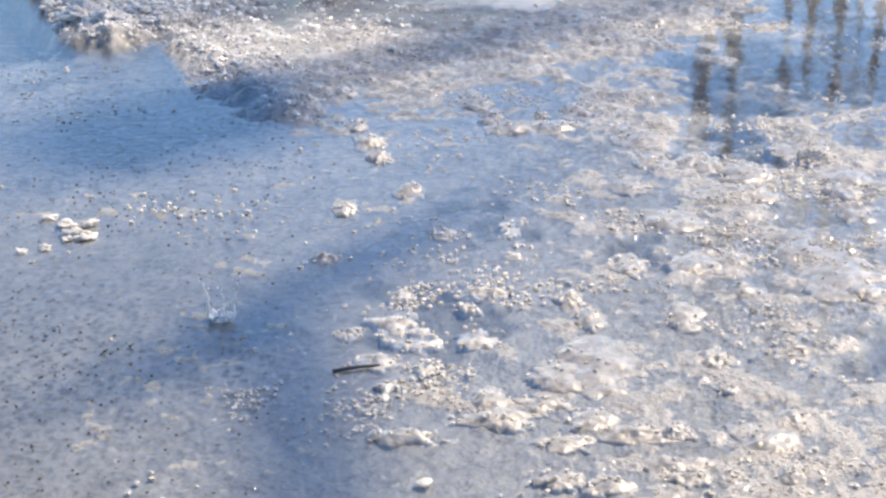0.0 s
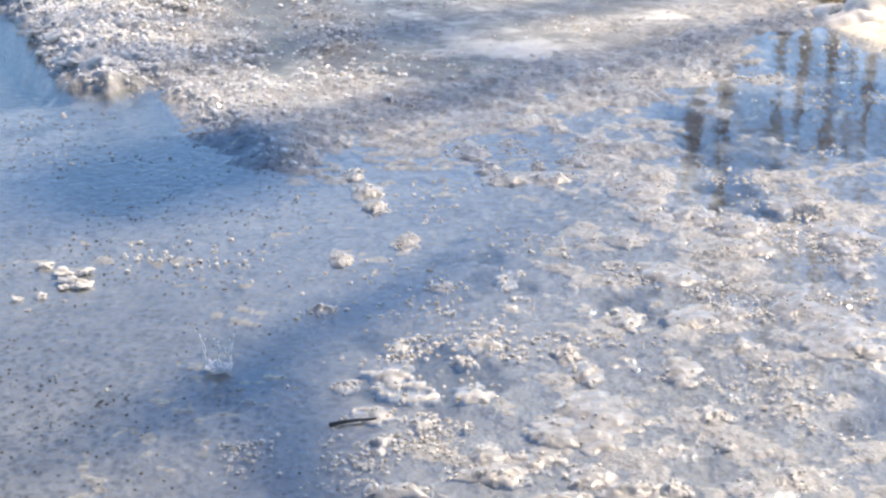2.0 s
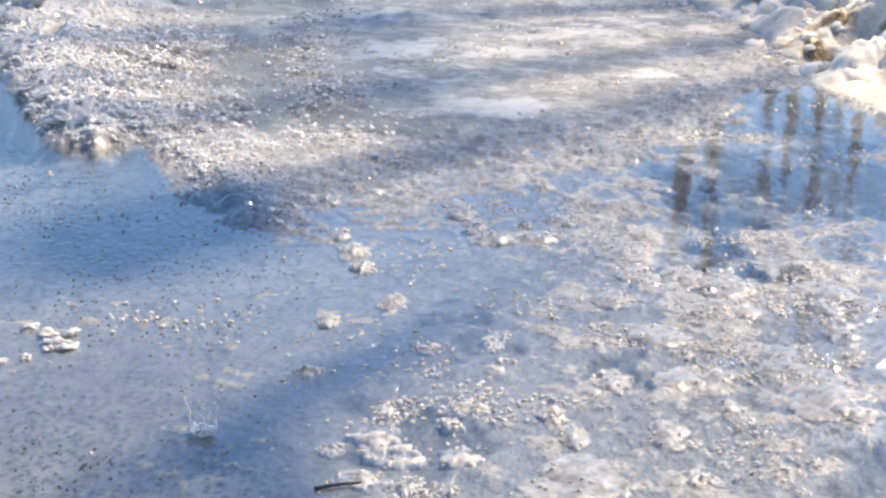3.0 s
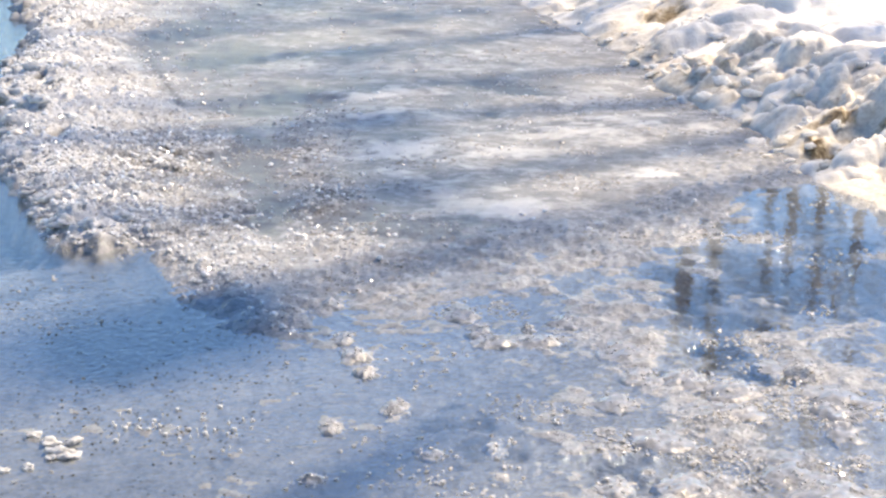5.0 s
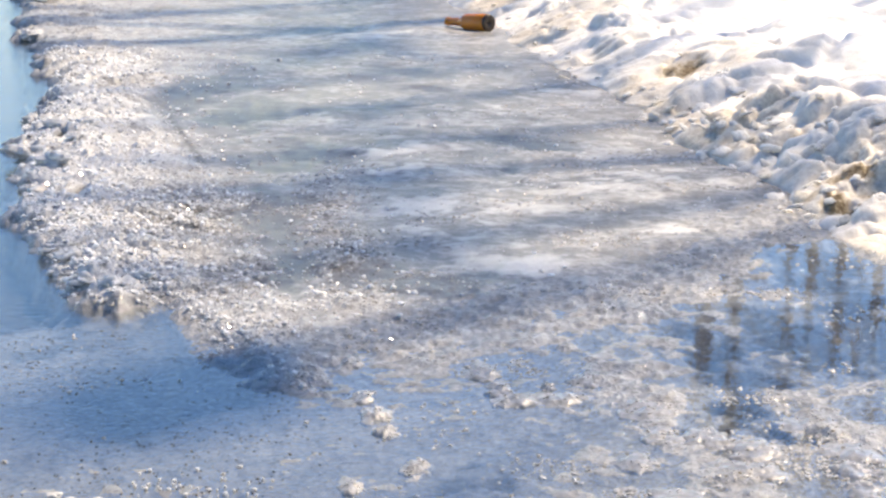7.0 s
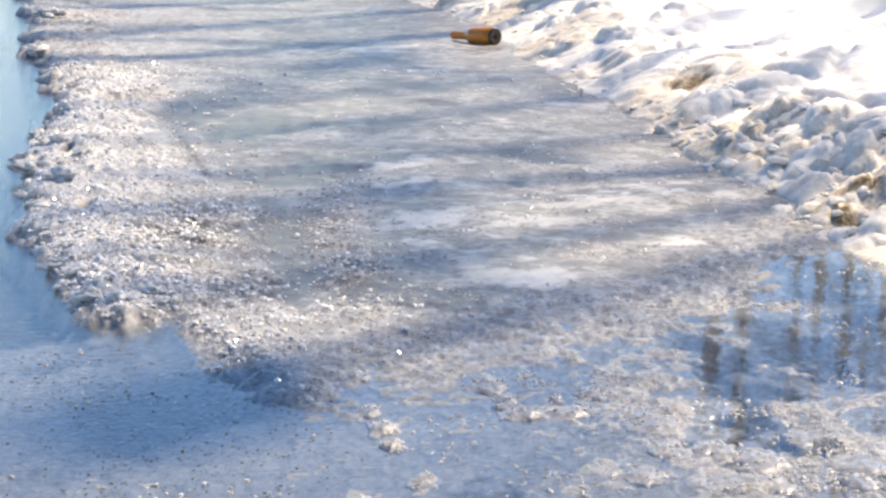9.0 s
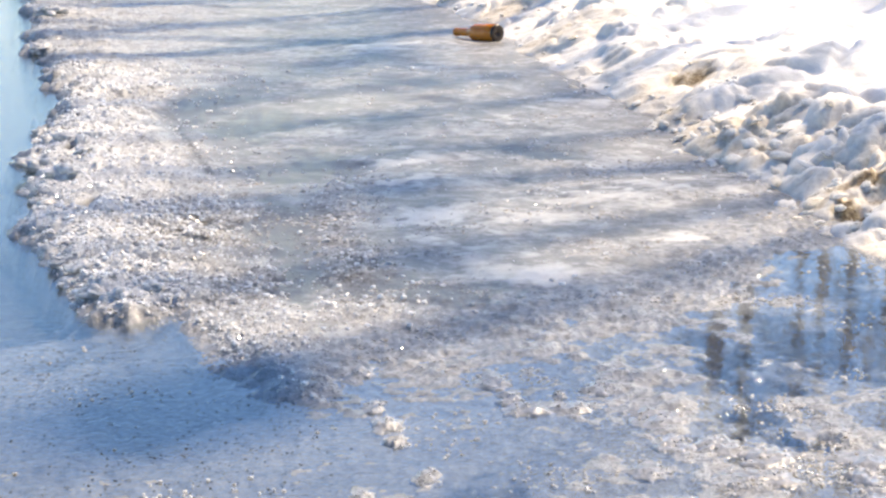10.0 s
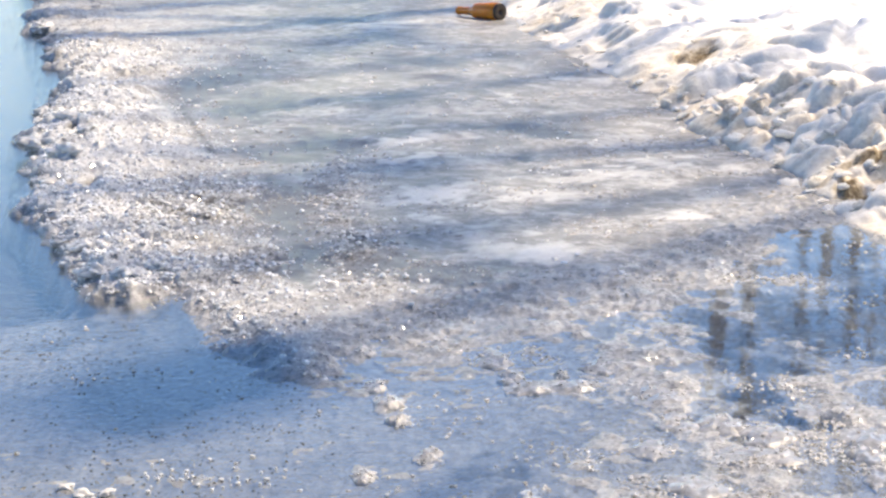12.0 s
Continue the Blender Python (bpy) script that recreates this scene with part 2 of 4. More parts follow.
def water_material():
    """Clear meltwater: it mirrors by Fresnel and lets the bed show through."""
    m, n, l, b = material("meltwater")
    n.remove(b)
    out = n["Material Output"]
    gloss, clear, mix = n.new("ShaderNodeBsdfGlossy"), n.new("ShaderNodeBsdfTransparent"), n.new("ShaderNodeMixShader")
    facing = n.new("ShaderNodeLayerWeight")
    facing.inputs["Blend"].default_value = 0.5
    power, add = n.new("ShaderNodeMath"), n.new("ShaderNodeMath")
    power.operation, add.operation = "POWER", "MULTIPLY_ADD"
    power.inputs[1].default_value = 3.8
    add.inputs[1].default_value, add.inputs[2].default_value = 0.97, 0.025
    l.new(facing.outputs["Facing"], power.inputs[0])
    l.new(power.outputs[0], add.inputs[0])
    gloss.inputs["Roughness"].default_value = 0.015
    clear.inputs["Color"].default_value = (0.86, 0.90, 0.93, 1)
    slow = tex(n, l, "ShaderNodeTexNoise", 14, 3, stretch=(1, 0.6, 1))
    middle = tex(n, l, "ShaderNodeTexNoise", 42, 4, stretch=(1, 0.7, 1))
    quick = tex(n, l, "ShaderNodeTexNoise", 130, 4, stretch=(1, 0.6, 1))
    # drops fall on the open water on one side and keep it rippled; along the bank it lies calm
    place, apart, calm = n.new("ShaderNodeTexCoord"), n.new("ShaderNodeSeparateXYZ"), n.new("ShaderNodeMapRange")
    l.new(place.outputs["Object"], apart.inputs[0])
    l.new(apart.outputs["X"], calm.inputs["Value"])
    for key, amount in (("From Min", 0.05), ("From Max", 0.30), ("To Min", 0.30), ("To Max", 0.012)):
        calm.inputs[key].default_value = amount
    last = None
    for source, distance, strength in ((slow, 0.004, 0.07), (middle, 0.0022, 0.08), (quick, 0.0035, calm.outputs[0])):
        bump = n.new("ShaderNodeBump")
        bump.inputs["Distance"].default_value = distance
        if isinstance(strength, float):
            bump.inputs["Strength"].default_value = strength
        else:
            l.new(strength, bump.inputs["Strength"])
        l.new(source.outputs[0], bump.inputs["Height"])
        if last:
            l.new(last, bump.inputs["Normal"])
        last = bump.outputs[0]
    l.new(last, gloss.inputs["Normal"])
    l.new(last, facing.inputs["Normal"])
    l.new(add.outputs[0], mix.inputs[0])
    l.new(clear.outputs[0], mix.inputs[1])
    l.new(gloss.outputs[0], mix.inputs[2])
    l.new(mix.outputs[0], out.inputs["Surface"])
    return m


def field_material():
    m, n, l, b = material("snowy_field")
    patches = tex(n, l, "ShaderNodeTexNoise", 0.35, 7)
    fine = tex(n, l, "ShaderNodeTexNoise", 12, 5)
    l.new(ramp(n, l, patches.outputs[0], [(0.36, (0.22, 0.19, 0.15)), (0.46, (0.62, 0.61, 0.59)), (0.6, (0.82, 0.82, 0.82))]), b.inputs["Base Color"])
    b.inputs["Roughness"].default_value = 0.7
    relief(n, l, b, [(fine.outputs[0], 0.05, 0.5)])
    return m


def bark_material():
    m, n, l, b = material("bark")
    furrow = tex(n, l, "ShaderNodeTexNoise", 9, 6, stretch=(1, 1, 0.2))
    l.new(ramp(n, l, furrow.outputs[0], [(0.35, (0.08, 0.056, 0.038)), (0.6, (0.22, 0.165, 0.115)), (0.75, (0.32, 0.26, 0.19))]), b.inputs["Base Color"])
    b.inputs["Roughness"].default_value = 0.85
    relief(n, l, b, [(furrow.outputs[0], 0.02, 0.6)])
    return m


def plain(name, colour, roughness=0.5, scale=60, spread=0.3, bump=0.001):
    m, n, l, b = material(name)
    t = tex(n, l, "ShaderNodeTexNoise", scale, 5)
    lo, hi = tuple(c * (1 - spread) for c in colour), tuple(min(1, c * (1 + spread)) for c in colour)
    l.new(ramp(n, l, t.outputs[0], [(0.3, lo), (0.7, hi)]), b.inputs["Base Color"])
    b.inputs["Roughness"].default_value = roughness
    relief(n, l, b, [(t.outputs[0], bump, 0.5)])
    return m


def glass_material(name, colour, roughness=0.02, ior=1.5, clear=1.0):
    m, n, l, b = material(name)
    b.inputs["Base Color"].default_value = (*colour, 1)
    b.inputs["Roughness"].default_value = roughness
    b.inputs["IOR"].default_value = ior
    b.inputs["Transmission Weight"].default_value = clear
    return m


ICE, CLUMP, SNOW, WATER = ice_material(), clump_material(light=1.0), snow_material(), water_material()
WET_SNOW = wet_snow_material()
CRUMB = clump_material("ice_crumb", 0.7, 1.2)
FLOE_GRAIN, FLOE_LUMP = grain_material(), clump_material("floe_lump", light=1.5)
FIELD, BARK = field_material(), bark_material()
GRIT = plain("dark_grit", (0.05, 0.045, 0.04), 0.7)
DARK_STRIP = plain("dark_blue_strip", (0.03, 0.034, 0.042), 0.3)
AMBER = glass_material("amber_glass", (0.74, 0.25, 0.03), 0.05, 1.5, 0.30)
DARK_AMBER = glass_material("dark_amber_glass", (0.035, 0.02, 0.012), 0.3, 1.5, 0.0)
SHEEN = glass_material("splash_water", (0.95, 0.96, 0.97), 0.12, 1.333, 0.22)

# ---- setting: field, ice sheet, meltwater ----
SNOW_FOOT = [(-0.40, 9.40), (-0.146, 8.33), (-0.048, 7.88), (0.212, 6.95), (0.222, 6.33), (0.273, 5.70), (0.406, 5.30), (0.484, 4.85),
             (0.521, 4.35), (0.590, 4.03), (0.626, 3.86), (0.637, 3.56), (0.655, 3.39), (0.672, 3.25), (0.70, 3.10), (0.72, 2.93), (0.82, 2.6), (1.0, 2.0), (1.35, 0.4), (1.7, -1.2), (1.95, -2.4)]
FLOE = [(-2.2, 10.0), (-1.738, 8.257), (-1.480, 7.230), (-1.388, 6.612), (-1.321, 6.312), (-1.158, 5.84), (-1.068, 5.494), (-1.066, 5.365), (-0.965, 5.05), (-0.922, 4.565),
        (-0.928, 4.388), (-0.877, 4.226), (-0.862, 4.037), (-0.799, 3.866), (-0.814, 3.737), (-0.749, 3.561), (-0.722, 3.452), (-0.740, 3.323), (-0.663, 3.182), (-0.619, 3.073),
        (-0.584, 2.911), (-0.542, 2.801), (-0.526, 2.732), (-0.493, 2.682), (-0.437, 2.673), (-0.388, 2.718), (-0.367, 2.735), (-0.347, 2.637), (-0.302, 2.516), (-0.273, 2.446),
        (-0.231, 2.379), (-0.197, 2.304), (-0.147, 2.268), (-0.141, 2.33), (-0.114, 2.435), (-0.075, 2.565), (-0.015, 2.644), (0.112, 2.712), (0.194, 2.748), (0.323, 2.821),
        (0.489, 3.101), (0.563, 3.335), (0.64, 3.46), (1.2, 4.2), (1.6, 10.0)]


def build_field():
    """Old snow all round, rising from the flooded hollow in which the ice lies."""
    around = np.linspace(0, math.tau, 145)
    out = np.concatenate([np.linspace(0.0, 0.8, 4), np.linspace(0.84, 1.5, 40), np.geomspace(1.55, 380, 34)])
    A, Q = np.meshgrid(around, out)
    ragged = 1 + 0.16 * (rough(2 * np.cos(A) + 9, 2 * np.sin(A) + 9, 0.8, 3, 90) - 0.5)
    X, Y = -0.8 + 3.9 * Q * ragged * np.cos(A), 3.9 + 7.0 * Q * ragged * np.sin(A)
    Z = -0.12 + step(0.86, 1.08, Q) * (0.17 + 0.10 * (rough(X, Y, 0.9, 4, 91) - 0.5)) + 0.9 * step(3, 40, Q) * (rough(X, Y, 18.0, 3, 92) - 0.5)
    ob = new("ground", grid_mesh("ground", X, Y, Z))
    ob.data.materials.append(FIELD)
    tagged(ob, "flat field of patchy old snow around the icy road", "ground", kind="structure")


WHITE_SPOTS = [(0.147, 2.955, 0.075, 0.135), (0.202, 2.748, 0.048, 0.042), (0.002, 3.33, 0.115, 0.18), (-0.772, 4.559, 0.12, 0.50), (-0.677, 3.843, 0.13, 0.36),
               (-0.60, 3.25, 0.08, 0.22), (-0.491, 2.86, 0.085, 0.17), (-0.475, 2.73, 0.08, 0.07), (-0.872, 4.895, 0.083, 0.38), (-0.004, 4.074, 0.141, 0.09), (0.246, 3.931, 0.091, 0.06),
               (-0.82, 5.384, 0.202, 0.24), (0.392, 3.704, 0.128, 0.10), (0.426, 3.102, 0.075, 0.085), (-0.07, 3.80, 0.099, 0.07), (0.122, 4.614, 0.199, 0.12), (0.313, 5.015, 0.129, 0.09),
               (0.33, 5.71, 0.099, 0.15), (-0.126, 5.757, 0.15, 0.17), (-0.147, 6.3, 0.35, 0.20), (-0.27, 2.545, 0.055, 0.09)]
# wet grey pools; the spot at (-0.10, 2.86) paints a tree shadow's gritty end
POOLS_AND_SHADE = [(-0.61, 4.916, 0.120, 0.36), (-0.43, 4.623, 0.091, 0.34), (-0.229, 4.036, 0.081, 0.19), (-0.32, 3.853, 0.067, 0.118), (-0.281, 3.375, 0.085, 0.22), (-0.218, 2.89, 0.042, 0.14),
         (-0.437, 3.078, 0.036, 0.05), (-0.517, 3.076, 0.018, 0.034), (-0.067, 5.35, 0.143, 0.135), (0.189, 4.186, 0.108, 0.093), (-0.017, 4.707, 0.135, 0.068), (0.158, 3.736, 0.032, 0.05),
         (0.426, 5.367, 0.092, 0.10), (0.548, 4.803, 0.055, 0.081), (0.0, 2.85, 0.08, 0.10), (-0.10, 2.86, 0.09, 0.12), (-0.02, 4.95, 0.10, 0.09)]
GRAINY = [(-0.196, 3.452, 0.055, 0.32), (-0.411, 3.324, 0.116, 0.40), (-0.137, 2.98, 0.06, 0.22), (-0.285, 2.884, 0.075, 0.13), (-0.095, 2.745, 0.07, 0.11), (-0.25, 2.52, 0.09, 0.17), (-0.17, 2.33, 0.06, 0.08)]
SLUSH = [(0.373, 3.248, 0.085, 0.118), (0.314, 2.946, 0.094, 0.098), (0.359, 2.762, 0.048, 0.087), (0.261, 2.662, 0.062, 0.048), (0.302, 2.480, 0.051, 0.056),
         (0.157, 2.481, 0.080, 0.051), (0.217, 2.347, 0.062, 0.051), (0.222, 2.762, 0.056, 0.062), (0.469, 3.395, 0.098, 0.129), (0.457, 2.452, 0.043, 0.033),
         (0.551, 2.629, 0.046, 0.020), (0.491, 2.727, 0.032, 0.016), (0.424, 2.158, 0.045, 0.065), (0.451, 2.016, 0.036, 0.076), (0.331, 1.979, 0.035, 0.037),
         (0.261, 2.181, 0.026, 0.111), (0.297, 2.116, 0.025, 0.084), (0.05, 2.87, 0.20, 0.13), (-0.10, 2.72, 0.09, 0.08), (0.30, 2.58, 0.14, 0.10),
         (0.12, 2.60, 0.10, 0.05), (0.44, 3.0, 0.06, 0.10)]
HOLES = [(-0.632, 3.456, 0.024, 0.10), (-0.754, 4.064, 0.018, 0.08), (-0.79, 4.152, 0.016, 0.07)]
GRIT_SPOTS = [(-0.411, 3.324, 0.12, 0.25, 1.0), (-0.479, 3.124, 0.08, 0.11, 0.9), (-0.196, 3.42, 0.05, 0.30, 0.9), (-0.137, 2.98, 0.065, 0.24, 1.0), (-0.285, 2.884, 0.08, 0.13, 1.0),
              (-0.095, 2.745, 0.07, 0.09, 0.5), (-0.47, 2.35, 0.10, 0.12, 0.6), (-0.34, 1.50, 0.20, 0.35, 0.65), (-0.155, 1.51, 0.045, 0.06, 0.9)]


LOW_POOLS = [(0.484, 2.544, 0.085, 0.18), (0.582, 3.00, 0.085, 0.20), (0.595, 2.61, 0.05, 0.22), (0.373, 2.136, 0.05, 0.11), (0.364, 2.446, 0.055, 0.22),
             (0.057, 1.917, 0.034, 0.07), (0.0, 1.625, 0.064, 0.13), (0.284, 2.13, 0.026, 0.063),
             (0.212, 1.79, 0.048, 0.065), (-0.33, 2.29, 0.13, 0.20), (-0.41, 2.55, 0.13, 0.13), (0.361, 1.57, 0.037, 0.065)]
MIRRORS = 5


def spots(x, y, many):
    total = np.zeros_like(x)
    for px, py, rx, ry in many:
        total = np.maximum(total, np.exp(-(((x - px) / rx) ** 2 + ((y - py) / ry) ** 2)))
    return total


def sheet_height(x, y):
    """The ice sheet's surface over the water level, and its whiteness, dirt, depth of clear water, wetness, silt and coarseness."""
    wide, mid = rough(x, y, 0.45, 4, 21), rough(x, y, 0.13, 4, 22)
    tiny = rough(x, y, 0.022, 3, 23, 0.6)
    far = np.clip(y / 3.0, 0.7, 2.0)
    jag = ((rough(x, y, 0.10, 3, 3) - 0.5) * 0.07 + (0.5 - cells(x, y, 0.03, 4)[0]) * 0.014 + (rough(x, y, 0.035, 2, 5) - 0.5) * 0.03) * far
    s = inside(x, y, FLOE) + jag
    # a firm edge along the open water, a crumbling one along the tongue, a soft one where the floe sinks away to the right
    soft = 0.22 * step(-0.38, -0.33, x) + 0.78 * step(-0.13, 0.02, x)
    floe = step(-0.012 - 0.24 * soft, 0.05 + 0.18 * soft, s)
    c1, c2, which = cells(x + 0.02 * rough(x, y, 0.05, 2, 8), y, 0.030, 11)
    k1, k2, kwhich = cells(x, y, 0.010, 12)
    lumps = (1 - np.clip(c1, 0, 1) ** 2) * (0.2 + 0.8 * which)
    kernels = (1 - np.clip(k1, 0, 1) ** 2) * (0.2 + 0.8 * kwhich)
    wx, wy = x + 0.16 * (rough(x, y, 0.09, 4, 33, 0.6) - 0.5), y + 0.45 * (rough(x, y, 0.12, 4, 34, 0.6) - 0.5)
    bright, pool_and_shade, hole = spots(wx, wy, WHITE_SPOTS), spots(wx, wy, POOLS_AND_SHADE), spots(x, y, HOLES)
    rim = np.exp(-((s - 0.08) / 0.15) ** 2) * step(-0.30, -0.42, x)
    body = rough(x, y, 0.20, 4, 24)
    c6, _, w6 = cells(x + 0.03 * rough(x, y, 0.06, 2, 14), y, 0.065, 15)
    blocks = (1 - np.clip(c6, 0, 1) ** 2) * (w6 - 0.2)
    left = step(-0.08, -0.16, x / np.maximum(y, 0.5) + 0.05 * (mid - 0.5))
    grainy = np.clip(0.05 + 0.45 * left + 0.85 * spots(x, y, GRAINY) + rim - 0.7 * pool_and_shade, 0.03, 1)
    fleck = 0.55 * rough(x, y, 0.17, 5, 28, 0.66) + 0.45 * rough(x, y, 0.05, 3, 29, 0.6)
    h_floe = (0.0050 + 0.007 * (wide - 0.48) + 0.016 * (body - 0.5) + 0.012 * (tiny - 0.5) * (0.12 + 0.7 * grainy) + 0.008 * blocks * (0.15 + 0.85 * grainy) + 0.004 * bright - 0.004 * pool_and_shade
              + rim * (0.003 + 0.008 * mid) + 0.005 * rim * (1 - np.clip(c6, 0, 1) ** 2) * w6 + lumps * (0.006 * grainy + 0.004 * rim) + kernels * 0.0045 * grainy)
    h_floe = np.where(h_floe < 0.0012, 0.0012 + 0.25 * (h_floe - 0.0012), h_floe) - 0.03 * step(0.45, 0.75, hole)
    low, mirror = spots(wx, wy, LOW_POOLS), spots(wx, wy, LOW_POOLS[:MIRRORS])
    streak = rough(x, 0.85 * y, 0.055, 4, 27, 0.62) - 0.06 * mirror
    slush = spots(wx, wy, SLUSH)
    right = step(-0.10, 0.22, x + 0.25 * (mid - 0.5) - 0.04 * (y - 1.5)) * step(3.4, 2.6, y)
    h_low = (-0.0020 - 0.0060 * low - 0.004 * mirror + 0.003 * (wide - 0.5) + 0.0022 * (mid - 0.5) + 0.0055 * (tiny - 0.5) + 0.0012 * kernels
             + right * (0.0006 + 0.011 * (streak - 0.50) + kernels * 0.0008 + 0.002 * (tiny - 0.5)) + slush * (0.0030 + 0.012 * (streak - 0.45)))
    # sandy ice in the near left, level with the water
    shoal = step(-0.12, -0.28, x + 0.16 * (mid - 0.5)) * step(2.10, 1.75, y + 0.3 * (mid - 0.5))
    h_low = h_low * (1 - shoal) + shoal * (-0.0016 + 0.0030 * (tiny - 0.5) + 0.0010 * kernels) + 4 * shoal * (1 - shoal) * 0.003 * (tiny - 0.48)
    lake = step(0.0, -0.03, s) * step(2.50, 2.78, y + 0.25 * (mid - 0.5)) * step(-0.37, -0.42, x)
    h = h_low * (1 - floe) + h_floe * floe
    h = h + 4 * floe * (1 - floe) * (0.006 * (tiny - 0.45) + 0.003 * kernels)
    h = h * (1 - lake) - 0.05 * lake
    white = floe * (0.05 + (0.72 - 0.14 * step(4.2, 5.2, y)) * step(0.36, 0.64, fleck) + 0.15 * grainy * step(0.002, 0.016, h) + 0.45 * bright - 0.75 * pool_and_shade + (0.60 - 0.35 * step(4.0, 5.2, y)) * rim - 0.10 * grainy)
    white = white + (1 - floe) * (0.05 + 0.18 * step(-0.15, 0.05, x) * step(1.4, 2.4, y) + 0.22 * step(-0.001, 0.006, h) * np.maximum(right, slush))
    white = np.clip(white, 0, 1) * (1 - 0.9 * shoal)
    gritty = np.zeros_like(x)
    for gx, gy, ax, ay, amount in GRIT_SPOTS:
        gritty = np.maximum(gritty, amount * np.exp(-((x - gx) / ax) ** 2 - ((y - gy) / ay) ** 2))
    t = np.clip((y - 3.88) / 0.68, 0, 1)
    crack = np.exp(-((x + 0.462 + 0.155 * t + 0.03 * (mid - 0.5)) / 0.011) ** 2) * (t > 0) * (t < 1)
    speck = cells(x, y, 0.009, 31)
    dirt = gritty * (speck[2] > 0.45) * step(0.50, 0.2, speck[0]) + 0.6 * gritty * step(0.50, 0.66, rough(x, y, 0.07, 4, 42, 0.65)) * floe + 0.7 * crack * step(0.30, 0.5, tiny)
    brown = step(0.60, 0.75, rough(x, y, 0.3, 3, 41)) * step(3.2, 4.5, y) * 0.3
    dirt = np.clip(np.maximum(dirt, brown * step(0.40, 0.55, mid)), 0, 0.9)
    sunk = step(0.0, -0.0025, h) * (1 - floe)
    deep = np.clip(np.maximum.reduce([0.9 * step(0.45, 0.75, hole) * floe, 0.5 * step(0.25, 0.8, pool_and_shade) * floe, 0.72 * lake, 0.95 * step(0.25, 0.6, mirror) * sunk, 0.55 * step(0.25, 0.65, low) * sunk]), 0, 1)
    wet = (1 - floe * (0.55 - 0.2 * pool_and_shade)) * (1 - 0.2 * shoal) * (1 - 0.1 * step(0.0, 0.003, h) * (1 - floe))
    coarse = 0.08 + 0.85 * floe * grainy * (1 - 0.5 * bright) * (1 - 0.5 * rim) + 0.14 * (1 - floe) * (1 + right) - 0.06 * shoal
    return h, white, dirt, deep, wet, (1 - floe) * step(0.0008, -0.0012, h), coarse


def build_ice_sheet():
    near = np.arange(1.05, 2.5, 0.0042)
    rows = np.concatenate([near, np.arange(2.5, 4.2, 0.0062), np.arange(4.2, 10.0, 0.009)])
    u = np.linspace(-1, 1, 640)
    Y = np.repeat(rows[:, None], len(u), 1)
    X = u[None, :] * (0.10 + 0.26 * Y)
    h, *values = sheet_height(X, Y)
    edge = step(0.0, 0.03, np.minimum(1 - np.abs(u), 1)[None, :] + 0 * X)
    h = h * edge - 0.05 * (1 - edge)
    ob = new("ice_sheet", grid_mesh("ice_sheet", X, Y, h, zip(("white", "dirt", "deep", "wet", "under", "grainy"), values)))
    ob.data.materials.append(ICE)
    tagged(ob, "grey melting ice sheet with a rough white slush floe", "ice", kind="structure")
    # the same ice, coarser, all round
    x, y = np.arange(-4.0, 2.4, 0.035), np.arange(-2.6, 10.4, 0.035)
    X, Y = np.meshgrid(x, y)
    h, *values = sheet_height(X, Y)
    fan = step(-0.03, -0.09, np.abs(X) - (0.10 + 0.26 * Y)) * step(1.09, 1.18, Y) * step(10.1, 9.95, Y)
    h = np.clip(h, -0.05, 0.02) - 0.004 - 0.05 * fan
    ob = new("ice_margin", grid_mesh("ice_margin", X, Y, h, zip(("white", "dirt", "deep", "wet", "under", "grainy"), values)))
    ob.data.materials.append(ICE)
    tagged(ob, "grey wet ice spreading out around the puddle", "ice", kind="structure")
    bm = bmesh.new()
    bmesh.ops.create_grid(bm, x_segments=60, y_segments=60, size=7.4)
    for v in bm.verts:
        v.co = (v.co.x, v.co.y + 4, -0.075 + 0.004 * noise.noise(v.co * 0.7))
    tagged(part("road", bm, plain("wet_asphalt", (0.06, 0.06, 0.062), 0.4, 90, 0.4, 0.002)), "wet dark asphalt under ice and meltwater", "road", kind="structure")


def build_water():
    bm = bmesh.new()
    bmesh.ops.create_grid(bm, x_segments=2, y_segments=2, size=7.6)
    for v in bm.verts:
        v.co = (-0.8 + 0.56 * v.co.x, v.co.y + 3.9, 0)
    tagged(part("water", bm, WATER), "clear shallow meltwater mirroring the blue sky", "water", kind="structure")


build_field()
build_ice_sheet()
build_water()


